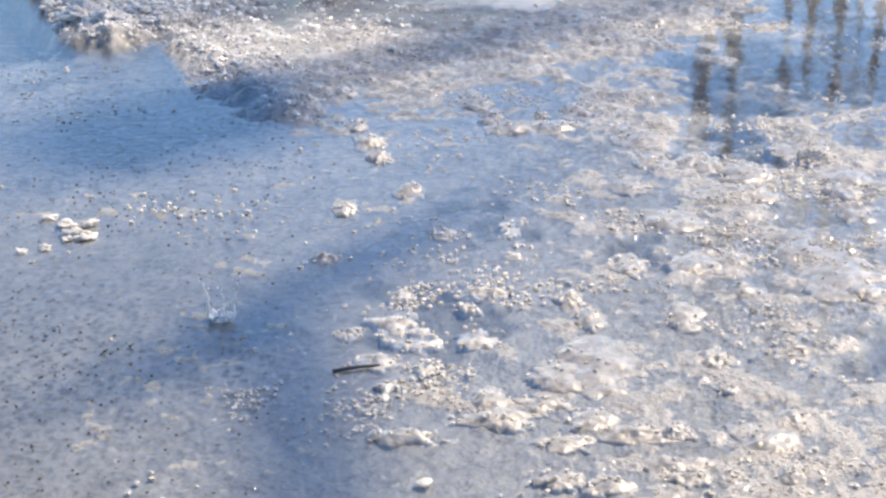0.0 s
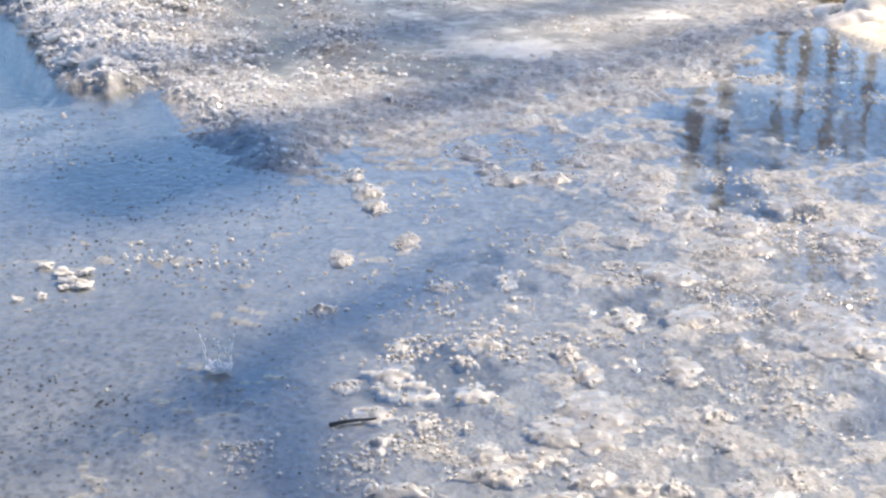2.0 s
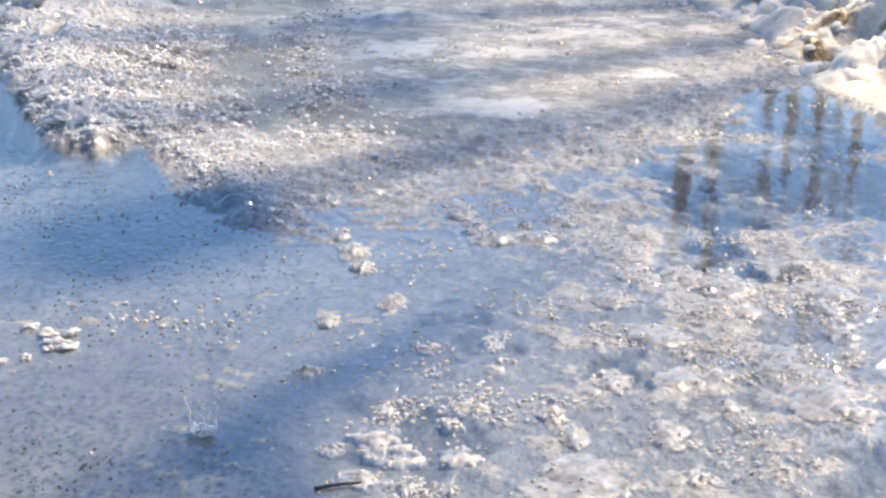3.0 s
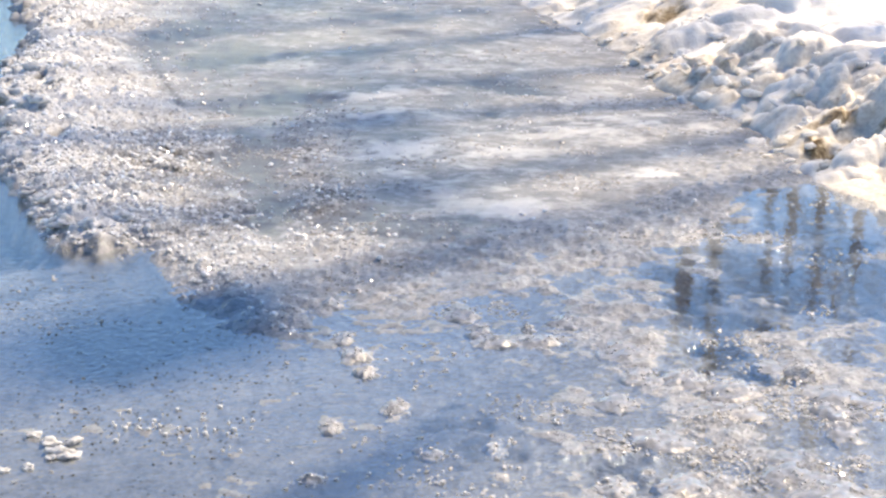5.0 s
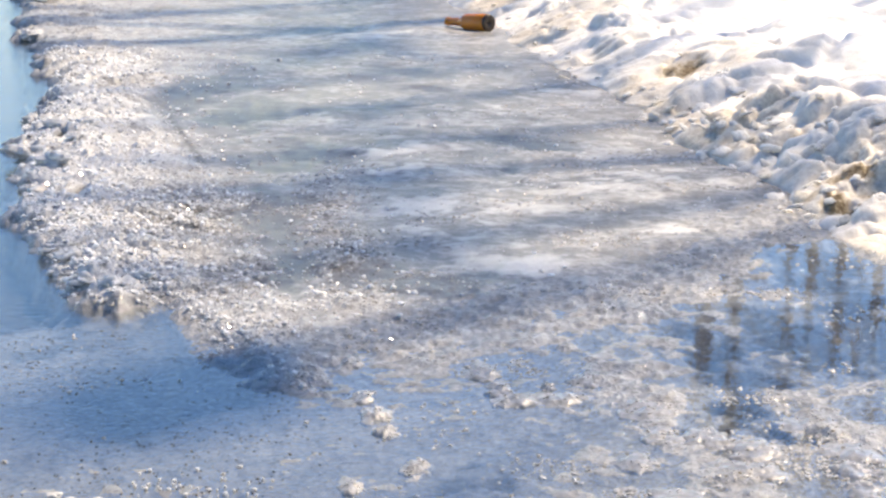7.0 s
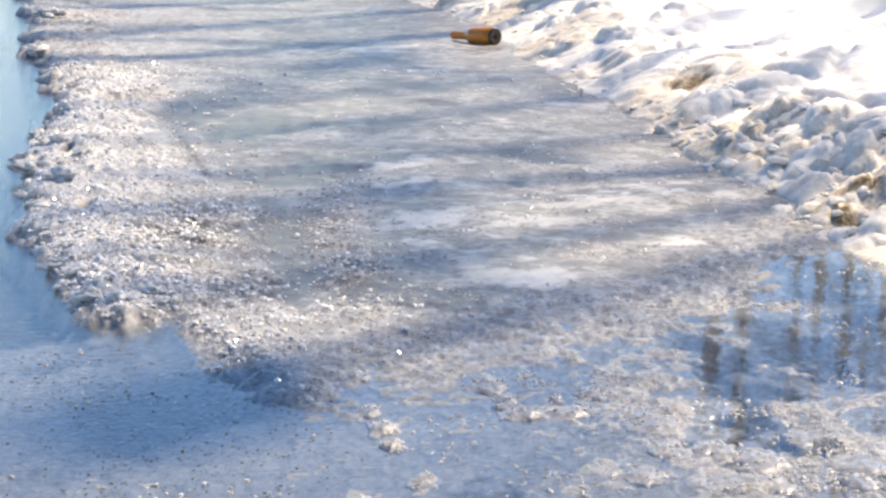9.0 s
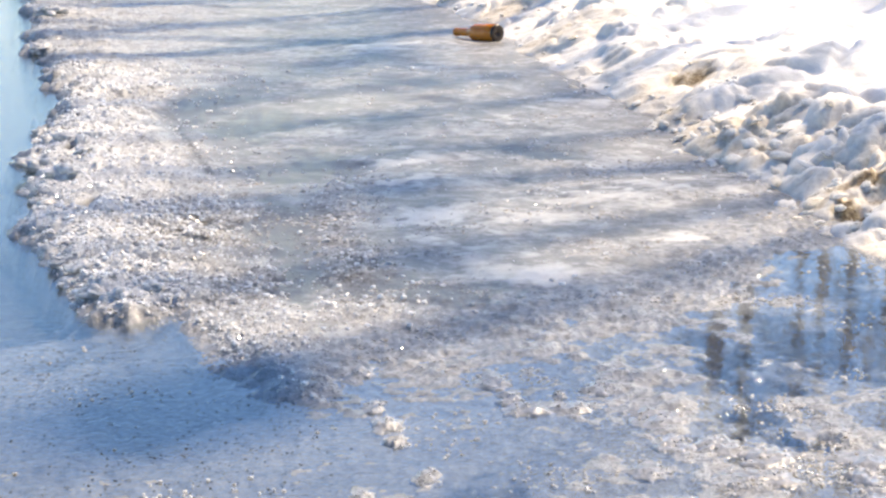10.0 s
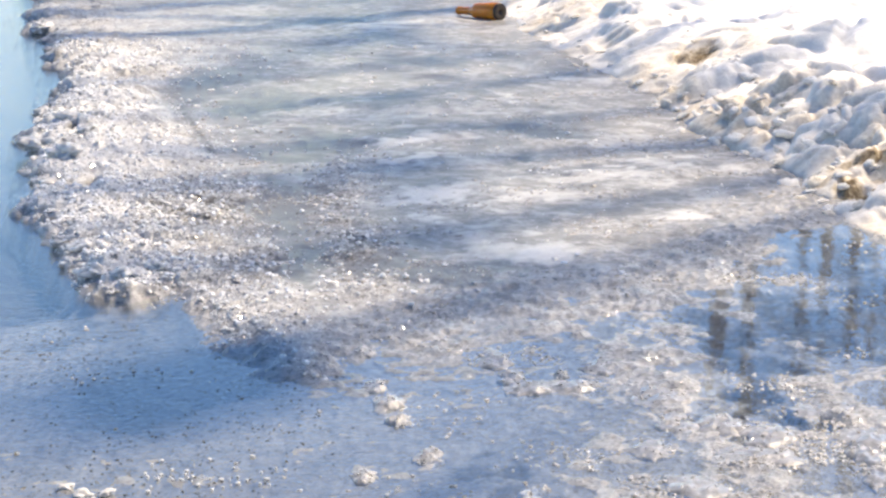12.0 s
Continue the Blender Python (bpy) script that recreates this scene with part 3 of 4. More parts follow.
# ---- snow bank ----
def build_snow_bank():
    foot = [Vector((x, y, 0)) for x, y in SNOW_FOOT]
    lengths = [0.0]
    for a, b in zip(foot, foot[1:]):
        lengths.append(lengths[-1] + (b - a).length)
    total = lengths[-1]
    seen = lengths[16]
    s = np.concatenate([seen * (1 - (1 - np.linspace(0, 1, 950)) ** 1.2), np.linspace(seen + 0.05, total, 90)])
    fx = np.interp(s, lengths, [p.x for p in foot])
    fy = np.interp(s, lengths, [p.y for p in foot])
    k = 22
    fx = np.convolve(np.pad(fx, k, "edge"), np.ones(2 * k + 1) / (2 * k + 1), "valid")
    fy = np.convolve(np.pad(fy, k, "edge"), np.ones(2 * k + 1) / (2 * k + 1), "valid")
    fx = fx + 0.10 * (rough(s, 0 * s, 0.30, 4, 67, 0.6) - 0.5)
    d = np.concatenate([np.linspace(-0.05, 1.1, 210), np.linspace(1.11, 3.2, 80)])
    # the bank lies to the right of its foot
    line = np.polyfit(s, fx, 4), np.polyfit(s, fy, 4)
    away = step(0.15, 0.9, d)[None, :]
    X = fx[:, None] * (1 - away) + np.polyval(line[0], s)[:, None] * away + d[None, :] * 0.94
    Y = fy[:, None] * (1 - away) + np.polyval(line[1], s)[:, None] * away + d[None, :] * 0.34
    D = np.repeat(d[None, :], len(s), 0)
    wob = (rough(X, Y, 0.35, 3, 51) - 0.5) * 0.22
    rise = step(-0.04, 0.33, D + 0.7 * wob)
    Z = rise * (0.115 + 0.04 * np.clip(D, 0, 3)) + rise * 0.16 * (rough(X, Y, 0.55, 3, 57, 0.40) - 0.5)
    # broken slabs along the near foot, smooth rounded forms elsewhere
    crumbly = np.clip(0.12 + step(4.8, 3.9, Y + 1.6 * wob) * step(0.42, 0.16, D + wob) + 0.6 * step(0.56, 0.68, rough(X, Y, 0.4, 3, 58)) * step(0.35, 0.1, D), 0, 1)
    warp = 0.14 * (rough(X, Y, 0.12, 3, 61) - 0.5)
    face = step(-0.05, 0.06, D) * (0.4 + 0.6 * step(1.0, 0.35, D + wob))
    for size, tall, loose, seed in ((0.21, 0.038, 0.0, 62), (0.11, 0.032, 0.55, 63), (0.05, 0.018, 0.75, 64), (0.022, 0.008, 0.85, 66)):
        near, second, which = cells(X + warp, Y + 0.8 * warp, size, seed)
        Z = Z + face * (1 - loose + loose * crumbly) * tall * (1 - np.clip(near, 0, 1) ** 2) * (which - 0.15) * step(0.0, 0.3, second - near)
    Z = Z + step(-0.05, 0.08, D) * 0.012 * (rough(X, Y, 0.05, 4, 54, 0.6) - 0.45) * step(0.85, 0.25, D + wob) * (0.3 + 0.7 * crumbly)
    Z = Z + step(0.25, 0.8, D) * 0.24 * (rough(X, Y, 0.34, 4, 65, 0.40) - 0.5)
    # thin slush where the near foot runs out into the water
    Z = Z * (1 - 0.88 * step(3.28, 3.02, Y) * step(0.26, 0.08, D))
    S = np.repeat(s[:, None], len(d), 1)
    Z = Z * step(3.2, 2.2, D) * step(total, total - 0.8, S) - 0.09 * step(2.3, 3.2, D) - 0.03 * step(0.0, -0.05, D)
    spill = step(3.28, 3.05, Y) * step(2.3, 2.7, Y) * step(0.25, 0.08, D) * (0.5 + rough(X, Y, 0.06, 3, 68))
    # beige face: real dirt, plus the warm bounced light of its shade as colour
    dirt = 0.28 * spill + (1 - 0.5 * spill) * step(0.60, 0.05, D + wob) * (0.13 + 0.28 * step(0.40, 0.70, rough(X, Y, 0.22, 4, 59)))
    for hx, hy, hr, depth in ((0.63, 5.0, 0.075, 0.010), (0.745, 3.42, 0.095, 0.03), (0.70, 3.33, 0.04, 0.01)):
        g = np.exp(-(((X - hx) ** 2 + (Y - hy) ** 2) / hr ** 2) ** 1.5)
        Z, dirt = Z - depth * g, np.maximum(dirt, g * (0.15 + (1.35 if hy < 4 else 0.85) * step(0.25, 0.75, rough(X, Y, 0.05, 3, 60))))
    ob = new("snow_bank", grid_mesh("snow_bank", X, Y, Z, (("dirt", dirt),)))
    ob.data.materials.append(SNOW)
    tagged(ob, "lumpy bank of old white snow with sandy hollows", "snow bank")
    clods = []
    for seed in range(7):
        rng = random.Random(200 + seed)
        bm = bmesh.new()
        bmesh.ops.create_icosphere(bm, subdivisions=3, radius=1)
        off = Vector((seed * 5.1, 2.0, 0))
        for v in bm.verts:
            v.co *= 0.78 + 0.5 * noise.noise(v.co * 0.9 + off) + 0.30 * noise.noise(v.co * 2.6 + off) + 0.12 * noise.noise(v.co * 6 + off)
            v.co.z = max(v.co.z * 0.7, -0.5)
            for axis, cutoff in ((Vector((1, 0.3, 0.4)).normalized(), 0.62), (Vector((-0.5, -0.8, 0.3)).normalized(), 0.66)):
                over = v.co.dot(axis) - cutoff
                if over > 0:
                    v.co -= axis * over * 0.8
        me = bpy.data.meshes.new("snow_clod")
        bm.to_mesh(me)
        bm.free()
        layer = me.attributes.new("dirt", "FLOAT", "POINT")
        amount = rng.choice((0.0, 0.05, 0.12, 0.3, 0.5))
        layer.data.foreach_set("value", np.full(len(me.vertices), amount, np.float32))
        me.materials.append(SNOW)
        me.polygons.foreach_set("use_smooth", np.ones(len(me.polygons), bool))
        clods.append(me)
    rng = random.Random(77)
    made = 0
    while made < 230:
        i = int(len(s) * rng.uniform(0.02, 0.86))
        if fy[i] > 4.5 and rng.random() < 0.72:
            continue
        dist = rng.uniform(-0.05, 0.07) if rng.random() < 0.6 else rng.uniform(0.03, 0.24)
        if fy[i] < 3.25 and dist < 0.12:
            continue
        j = int(np.abs(d - dist).argmin())
        size = rng.uniform(0.005, 0.014) + (0.014 * rng.random() ** 2 if fy[i] < 4.5 else 0.0)
        clod = new("snow_clod", clods[made % 7])
        clod.parent = ob
        clod.matrix_basis = pose(X[i, j], Y[i, j], max(Z[i, j], 0.0) + 0.10 * size, rng.uniform(-30, 30), rng.uniform(-30, 30), rng.uniform(0, 360)) @ \
            Matrix.Diagonal((size * rng.uniform(1.0, 1.9), size * rng.uniform(0.7, 1.1), size * rng.uniform(0.5, 0.85), 1))
        made += 1
    return ob


bank = build_snow_bank()


# ---- ice clumps ----
def add_grain(bm, rng, place, size, flat=0.75):
    """A small closed faceted lump of fifteen faces, like a broken crystal."""
    turn = Euler((rng.uniform(0, 6), rng.uniform(0, 6), rng.uniform(0, 6))).to_matrix()

    def corner(r, a, z):
        v = turn @ Vector((r * math.cos(a), r * math.sin(a), z))
        return bm.verts.new(place + size * Vector((v.x, v.y, flat * v.z)))

    low = [corner(rng.uniform(0.7, 1.2), k * math.tau / 5, rng.uniform(-0.55, -0.15)) for k in range(5)]
    top = [corner(rng.uniform(0.5, 0.95), k * math.tau / 5 + 0.3, rng.uniform(0.3, 0.8)) for k in range(5)]
    foot = corner(0.1, 0, -0.9)
    for k in range(5):
        j = (k + 1) % 5
        bm.faces.new((low[k], low[j], top[j], top[k]))
        bm.faces.new((low[j], low[k], foot))
    bm.faces.new(top)


def clump(name, x, y, rx, ry, h, seed, loose=0.0):
    """A ragged heap of ice grains whose rim dips under the water; a loose one breaks up into crumbs."""
    ry = min(ry, 1.8 * rx)
    n = 50
    u = np.linspace(-1.7, 1.7, n)
    U, V = np.meshgrid(u, u)
    X, Y = U * rx, V * ry
    wx, wy = X + 7.3 * seed, Y - 3.9 * seed
    least = min(rx, ry)
    field = 1.0 - np.hypot(U, V) ** 1.4 + (rough(wx, wy, 0.9 * least, 4, 70, 0.6) - 0.5) * 2.3 - 0.15 * loose
    body = np.clip((field + 0.05) / 1.15, 0, 1)
    c = cells(wx + 0.3 * least * rough(wx, wy, 0.6 * least, 2, 75), wy, 0.012, 71)
    f = cells(wx, wy, 0.0050, 74)
    grains = (1 - np.clip(c[0], 0, 1) ** 2) * (0.15 + 0.85 * c[2])
    Z = h * (1.35 * body ** 0.8 - 0.30 + body * (0.9 * (grains - 0.35) + 0.35 * (1 - f[0]) * f[2] + 0.8 * (rough(wx, wy, 0.6 * least, 3, 72) - 0.5)))
    Z = Z - 0.010 * step(0.10, -0.35, field) - loose * 0.8 * h * (c[2] < 0.5)
    heap = bmesh.new()
    heap.from_mesh(grid_mesh(name, X, Y, Z))
    rng = random.Random(seed)
    for _ in range(int(8 + 5000 * rx * ry)):
        a, r = rng.uniform(0, math.tau), rng.uniform(0, 1) ** 0.6 * (1.0 + 0.25 * loose)
        px, py = r * math.cos(a) * rx, r * math.sin(a) * ry
        i, j = np.abs(u * ry - py).argmin(), np.abs(u * rx - px).argmin()
        size = rng.uniform(0.0008, 0.0028)
        add_grain(heap, rng, Vector((px, py, max(Z[i, j], 0.0) + 0.3 * size)), size)
    ob = part(name, heap, CRUMB if loose else CLUMP, smooth=None)
    ob.matrix_basis = pose(x, y, 0)
    return ob


CLUMPS_RIGHT = [(0.113, 1.489, 0.025, 0.026), (0.143, 1.519, 0.028, 0.047), (0.127, 1.667, 0.010, 0.032), (0.141, 1.618, 0.014, 0.039),
                (0.222, 1.632, 0.019, 0.035), (0.260, 1.767, 0.023, 0.041), (0.292, 1.767, 0.013, 0.045), (0.286, 1.690, 0.017, 0.018),
                (0.365, 1.817, 0.025, 0.048), (0.388, 1.735, 0.033, 0.060), (0.402, 1.690, 0.018, 0.033), (0.431, 1.925, 0.019, 0.047),
                (0.436, 1.993, 0.015, 0.028), (0.254, 2.109, 0.018, 0.094), (0.245, 2.207, 0.028, 0.036), (0.330, 1.989, 0.030, 0.024),
                (0.242, 1.897, 0.030, 0.029), (0.189, 1.756, 0.016, 0.024), (0.455, 2.04, 0.032, 0.055), (0.424, 2.158, 0.028, 0.04),
                (0.30, 2.10, 0.020, 0.06), (0.345, 2.06, 0.024, 0.03), (0.215, 2.02, 0.02, 0.03)]
CLUMPS_NEAR = [(0.049, 1.431, 0.013, 0.022), (0.057, 1.401, 0.024, 0.015), (0.091, 1.431, 0.018, 0.016), (0.127, 1.401, 0.018, 0.022),
               (0.161, 1.376, 0.027, 0.015), (0.191, 1.372, 0.009, 0.010), (0.104, 1.355, 0.019, 0.012), (0.178, 1.316, 0.025, 0.014),
               (0.196, 1.296, 0.016, 0.011), (0.100, 1.291, 0.016, 0.011), (0.131, 1.282, 0.016, 0.011), (0.265, 1.300, 0.012, 0.014),
               (0.255, 1.366, 0.021, 0.025), (0.284, 1.401, 0.011, 0.022), (0.240, 1.519, 0.013, 0.022), (0.242, 1.459, 0.008, 0.030)]
CLUMPS_MIDDLE = [(-0.108, 2.404, 0.013, 0.03), (-0.083, 2.258, 0.013, 0.040), (-0.066, 2.184, 0.017, 0.033), (-0.054, 2.120, 0.011, 0.027),
                 (0.057, 2.369, 0.018, 0.033), (0.078, 2.294, 0.014, 0.041), (0.136, 2.300, 0.008, 0.03), (0.152, 2.248, 0.024, 0.020),
                 (0.181, 2.342, 0.017, 0.043), (-0.021, 1.997, 0.013, 0.036), (-0.085, 1.930, 0.010, 0.015), (-0.097, 1.775, 0.012, 0.016),
                 (-0.019, 1.367, 0.022, 0.012), (0.099, 2.243, 0.020, 0.025), (-0.155, 2.498, 0.016, 0.021)]
CLUMPS_GRAINY = [(-0.028, 1.604, 0.020, 0.034), (-0.008, 1.570, 0.019, 0.024), (0.045, 1.570, 0.022, 0.024), (-0.034, 1.448, 0.012, 0.025),
                 (-0.043, 1.519, 0.021, 0.017), (0.048, 1.687, 0.022, 0.015), (-0.026, 1.679, 0.010, 0.030), (0.086, 1.792, 0.013, 0.023),
                 (0.084, 1.875, 0.015, 0.025), (0.013, 1.861, 0.012, 0.025), (0.002, 1.495, 0.009, 0.010), (0.037, 1.646, 0.010, 0.011),
                 (-0.066, 1.584, 0.010, 0.013)]
for k, (x, y, rx, ry) in enumerate(CLUMPS_RIGHT + CLUMPS_NEAR + CLUMPS_MIDDLE):
    tagged(clump("ice_clump", x, y, rx * 1.25, ry * 1.25, 0.0040, k + 1), "wet white heap of melting ice grains in shallow water", "ice", "ice clumps in the puddle")
for k, (x, y, rx, ry) in enumerate(CLUMPS_GRAINY):
    tagged(clump("ice_crumbs", x, y, rx * 1.15, ry * 1.15, 0.0032, 100 + k, loose=1.0), "loose glinting crumbs of ice breaking the water", "ice", "ice crumbs in the puddle")


# ---- bottle ----
def build_bottle():
    thing = new("beer_bottle")
    n = 40
    profile = [(0.031, 0.010), (0.0312, 0.060), (0.031, 0.106), (0.0298, 0.118), (0.0255, 0.131), (0.0195, 0.142), (0.0160, 0.153), (0.0146, 0.172), (0.0134, 0.205), (0.0132, 0.224)]

    def turned(name, rings, mat, label=""):
        bm, last, first = bmesh.new(), None, None
        for r, z in rings:
            ring = [bm.verts.new((r * math.cos(a), r * math.sin(a), z)) for a in (k * math.tau / n for k in range(n))]
            first = first or ring
            if last:
                for k in range(n):
                    bm.faces.new((last[k], last[(k + 1) % n], ring[(k + 1) % n], ring[k]))
            last = ring
        for k in range(n):
            bm.faces.new((last[k], last[(k + 1) % n], first[(k + 1) % n], first[k]))
        return part(name, bm, mat, thing, label)

    turned("glass_body", profile + [(r - 0.0025, z) for r, z in reversed(profile)], AMBER)
    turned("base", [(0.0306, 0.0098), (0.0302, 0.004), (0.025, 0.0), (0.012, 0.005), (0.002, 0.007), (0.002, 0.011), (0.012, 0.010), (0.0275, 0.0098)], DARK_AMBER, "thick dark glass base")
    turned("lip", [(0.0134, 0.214), (0.0150, 0.215), (0.0150, 0.222), (0.0140, 0.2265), (0.0108, 0.2265), (0.0108, 0.2245), (0.0133, 0.2243)], AMBER)
    base, neck = Vector((0.182, 6.435, 0.034)), Vector((0.053, 6.585, 0.024))
    turn = (neck - base).to_track_quat("Z", "Y").to_matrix().to_4x4()
    thing.matrix_basis = Matrix.Translation(base) @ turn @ Matrix.Scale(0.93, 4)
    tagged(thing, "empty brown glass beer bottle lying on the ice against the snow", "bottle")


build_bottle()


# ---- trees ----
def tube(bm, points, radii, sides=7):
    last = None
    for k, (p, r) in enumerate(zip(points, radii)):
        way = (points[min(k + 1, len(points) - 1)] - points[max(k - 1, 0)]).normalized()
        q = way.to_track_quat("Z", "Y")
        ring = [bm.verts.new(p + q @ Vector((r * math.cos(a), r * math.sin(a), 0))) for a in (j * math.tau / sides for j in range(sides))]
        if last:
            for j in range(sides):
                bm.faces.new((last[j], last[(j + 1) % sides], ring[(j + 1) % sides], ring[j]))
        last = ring
    bm.faces.new(last)


def grow(bm, rng, start, way, length, radius, depth):
    points, radii, p, w = [start], [radius], start.copy(), way.normalized()
    n = 6
    for k in range(n):
        w = (w + Vector((rng.uniform(-1, 1), rng.uniform(-1, 1), rng.uniform(-0.3, 0.9))) * 0.16).normalized()
        p = p + w * length / n
        points.append(p)
        radii.append(radius * (1 - 0.8 * (k + 1) / n))
    tube(bm, points, radii, 5 if depth < 2 else 4)
    if depth < 3:
        for _ in range(5 if depth < 2 else 4):
            k = rng.randint(1, n - 1)
            side = Vector((rng.uniform(-1, 1), rng.uniform(-1, 1), rng.uniform(-0.1, 0.8))).normalized()
            grow(bm, rng, points[k], (w + side * 1.1), length * rng.uniform(0.35, 0.6), radii[k] * 0.6, depth + 1)


def tree(x, y, height, radius, seed, lean=(0, 0), limbs=9, first=0.42, stout=0.55):
    rng = random.Random(seed)
    thing = new("bare_tree")
    thing.matrix_basis = pose(x, y, -0.09)
    bm = bmesh.new()
    n = 14
    points = [Vector((lean[0] * t + 0.02 * height * (noise.noise(Vector((seed, 0, 4 * t))) if k else 0), lean[1] * t, height * t)) for k, t in ((k, k / n) for k in range(n + 1))]
    radii = [radius * (1.25 if k == 0 else 1 - 0.85 * k / n) for k in range(n + 1)]
    tube(bm, points, radii, 12)
    part("trunk", bm, BARK, thing)
    for k in range(limbs):
        t = first + (0.95 - first) * (k + rng.random()) / limbs
        i = min(int(t * n), n - 1)
        a = k * 2.4 + rng.random()
        bm = bmesh.new()
        grow(bm, rng, points[i], Vector((math.cos(a), math.sin(a), rng.uniform(0.5, 1.1))), height * 0.30 * (1.2 - t * 0.7), radii[i] * stout, 1)
        part("limb", bm, BARK, thing)
    return tagged(thing, "tall bare tree with dark brown trunk and fine twigs", "tree", "bare trees beside the road")


def shade_tree(qx, qy, away, height, radius, seed, run):
    """A tree whose trunk throws its shadow over the place (qx, qy), away metres from it towards the sun; it leans a little, so that
    the shadow runs at run degrees to the right of +y."""
    sun_flat = Vector((math.sin(radians(SUN_AZIMUTH)), math.cos(radians(SUN_AZIMUTH))))
    way = Vector((math.sin(radians(run)), math.cos(radians(run))))
    reach = 1 / math.tan(radians(SUN_HEIGHT))
    lean = sun_flat * reach - way * (sun_flat.dot(way) * reach)
    base = Vector((qx, qy)) + sun_flat * away - lean * (away / reach)
    return tree(base.x, base.y, height, radius, seed, lean=tuple(lean * height), limbs=6, first=0.78)


def forked_tree(qx, qy, height, radius, seed, run, boughs):
    """A leaning tree whose top forks; the fork throws its shadow over (qx, qy), and the shadow of each bough runs back from there
    at onward degrees, long metres, off metres to its side."""
    sun_flat = Vector((math.sin(radians(SUN_AZIMUTH)), math.cos(radians(SUN_AZIMUTH))))
    reach = 1 / math.tan(radians(SUN_HEIGHT))
    bend = 0.02 * height * noise.noise(Vector((seed, 0, 4.0)))
    thing = shade_tree(qx - bend, qy, (height - 0.09) * reach, height, radius, seed, run)
    foot = thing.matrix_basis.translation
    top = Vector((qx + sun_flat.x * reach * (height - 0.09), qy + sun_flat.y * reach * (height - 0.09), height - 0.09)) - foot
    for k, (onward, long, off, thick) in enumerate(boughs):
        rng = random.Random(seed * 31 + k)
        way = Vector((math.sin(radians(onward)), math.cos(radians(onward))))
        side = Vector((way.y, -way.x))
        points = []
        for t in (0.0, 0.12, 0.3, 0.5, 0.75, 1.0):
            rise = 0.9 * long * t
            flat = -way * (long * t) + sun_flat * (reach * rise) + side * (off * min(1.0, 5 * t) + rng.uniform(-0.015, 0.015) * t)
            points.append(top + Vector((flat.x, flat.y, rise)))
        bm = bmesh.new()
        tube(bm, points, [thick * f for f in (0.95, 1.0, 1.0, 0.9, 0.65, 0.25)], 8)
        part("bough", bm, BARK, thing)
    return thing


forked_tree(-0.19, 2.43, 13.0, 0.14, 2, 47, [(38, 0.30 + 0.035 * ((k * 5) % 7), 0.11 * (k - 3) / 3, 0.044) for k in range(7)])
forked_tree(-0.135, 1.67, 8.0, 0.03, 3, 36, [(-9, 0.62, -0.022, 0.020), (-8, 0.70, 0.018, 0.021), (34, 0.36, 0.0, 0.024), (24, 0.28, 0.01, 0.014), (215, 0.46, 0.014, 0.024), (212, 0.36, -0.014, 0.020)])
shade_tree(0.36, 3.34, 10.0, 16.0, 0.10, 4, 55)
shade_tree(0.12, 3.76, 11.0, 17.0, 0.11, 5, 60)
shade_tree(-0.10, 4.75, 11.0, 17.0, 0.10, 6, 55)
shade_tree(0.10, 4.20, 10.0, 16.0, 0.07, 10, 60)
shade_tree(0.15, 5.45, 11.5, 17.0, 0.09, 21, 53)
shade_tree(-0.50, 6.33, 12.0, 18.0, 0.21, 7, 51)
shade_tree(-0.6, 7.35, 13.0, 19.0, 0.17, 8, 51)
shade_tree(-0.6, 8.3, 13.0, 19.0, 0.17, 9, 51)
# trees ahead, seen in the water
for k, (bearing, y, height, radius) in enumerate(((0.1375, 18.0, 11.0, 0.05), (0.1465, 17.0, 11.0, 0.065), (0.1535, 18.4, 11.0, 0.085), (0.1600, 17.6, 11.0, 0.06), (0.1840, 18.0, 11.0, 0.055), (0.1890, 19.5, 10.0, 0.035),
                                                  (0.1980, 17.0, 10.0, 0.055), (0.2115, 17.5, 11.0, 0.085), (0.2200, 19.0, 10.0, 0.035), (0.2330, 18.0, 11.0, 0.06), (0.0855, 20.0, 12.0, 0.06),
                                                  (0.0960, 21.0, 12.0, 0.07), (0.1120, 22.0, 12.0, 0.045), (0.052, 23.0, 12.0, 0.06))):
    tree(bearing * y, y, height, radius, 11 + k, limbs=7, first=0.24, stout=0.30)


# ---- small things on the ice ----
def sheet_at(points):
    xs, ys = np.array([p[0] for p in points]), np.array([p[1] for p in points])
    return np.maximum(sheet_height(xs, ys)[0], 0.0)


def scatter(rng, number, density):
    """Places (x, y) by a density from 0 to 1, over the stretch of ice that is passed."""
    xs, ys = [], []
    while len(xs) < number:
        y = 1.15 + 3.6 * rng.random(4000) ** 1.6
        x = (rng.random(4000) * 2 - 1) * (0.06 + 0.24 * y)
        keep = rng.random(4000) < density(x, y)
        xs += x[keep].tolist()
        ys += y[keep].tolist()
    return list(zip(xs[:number], ys[:number]))


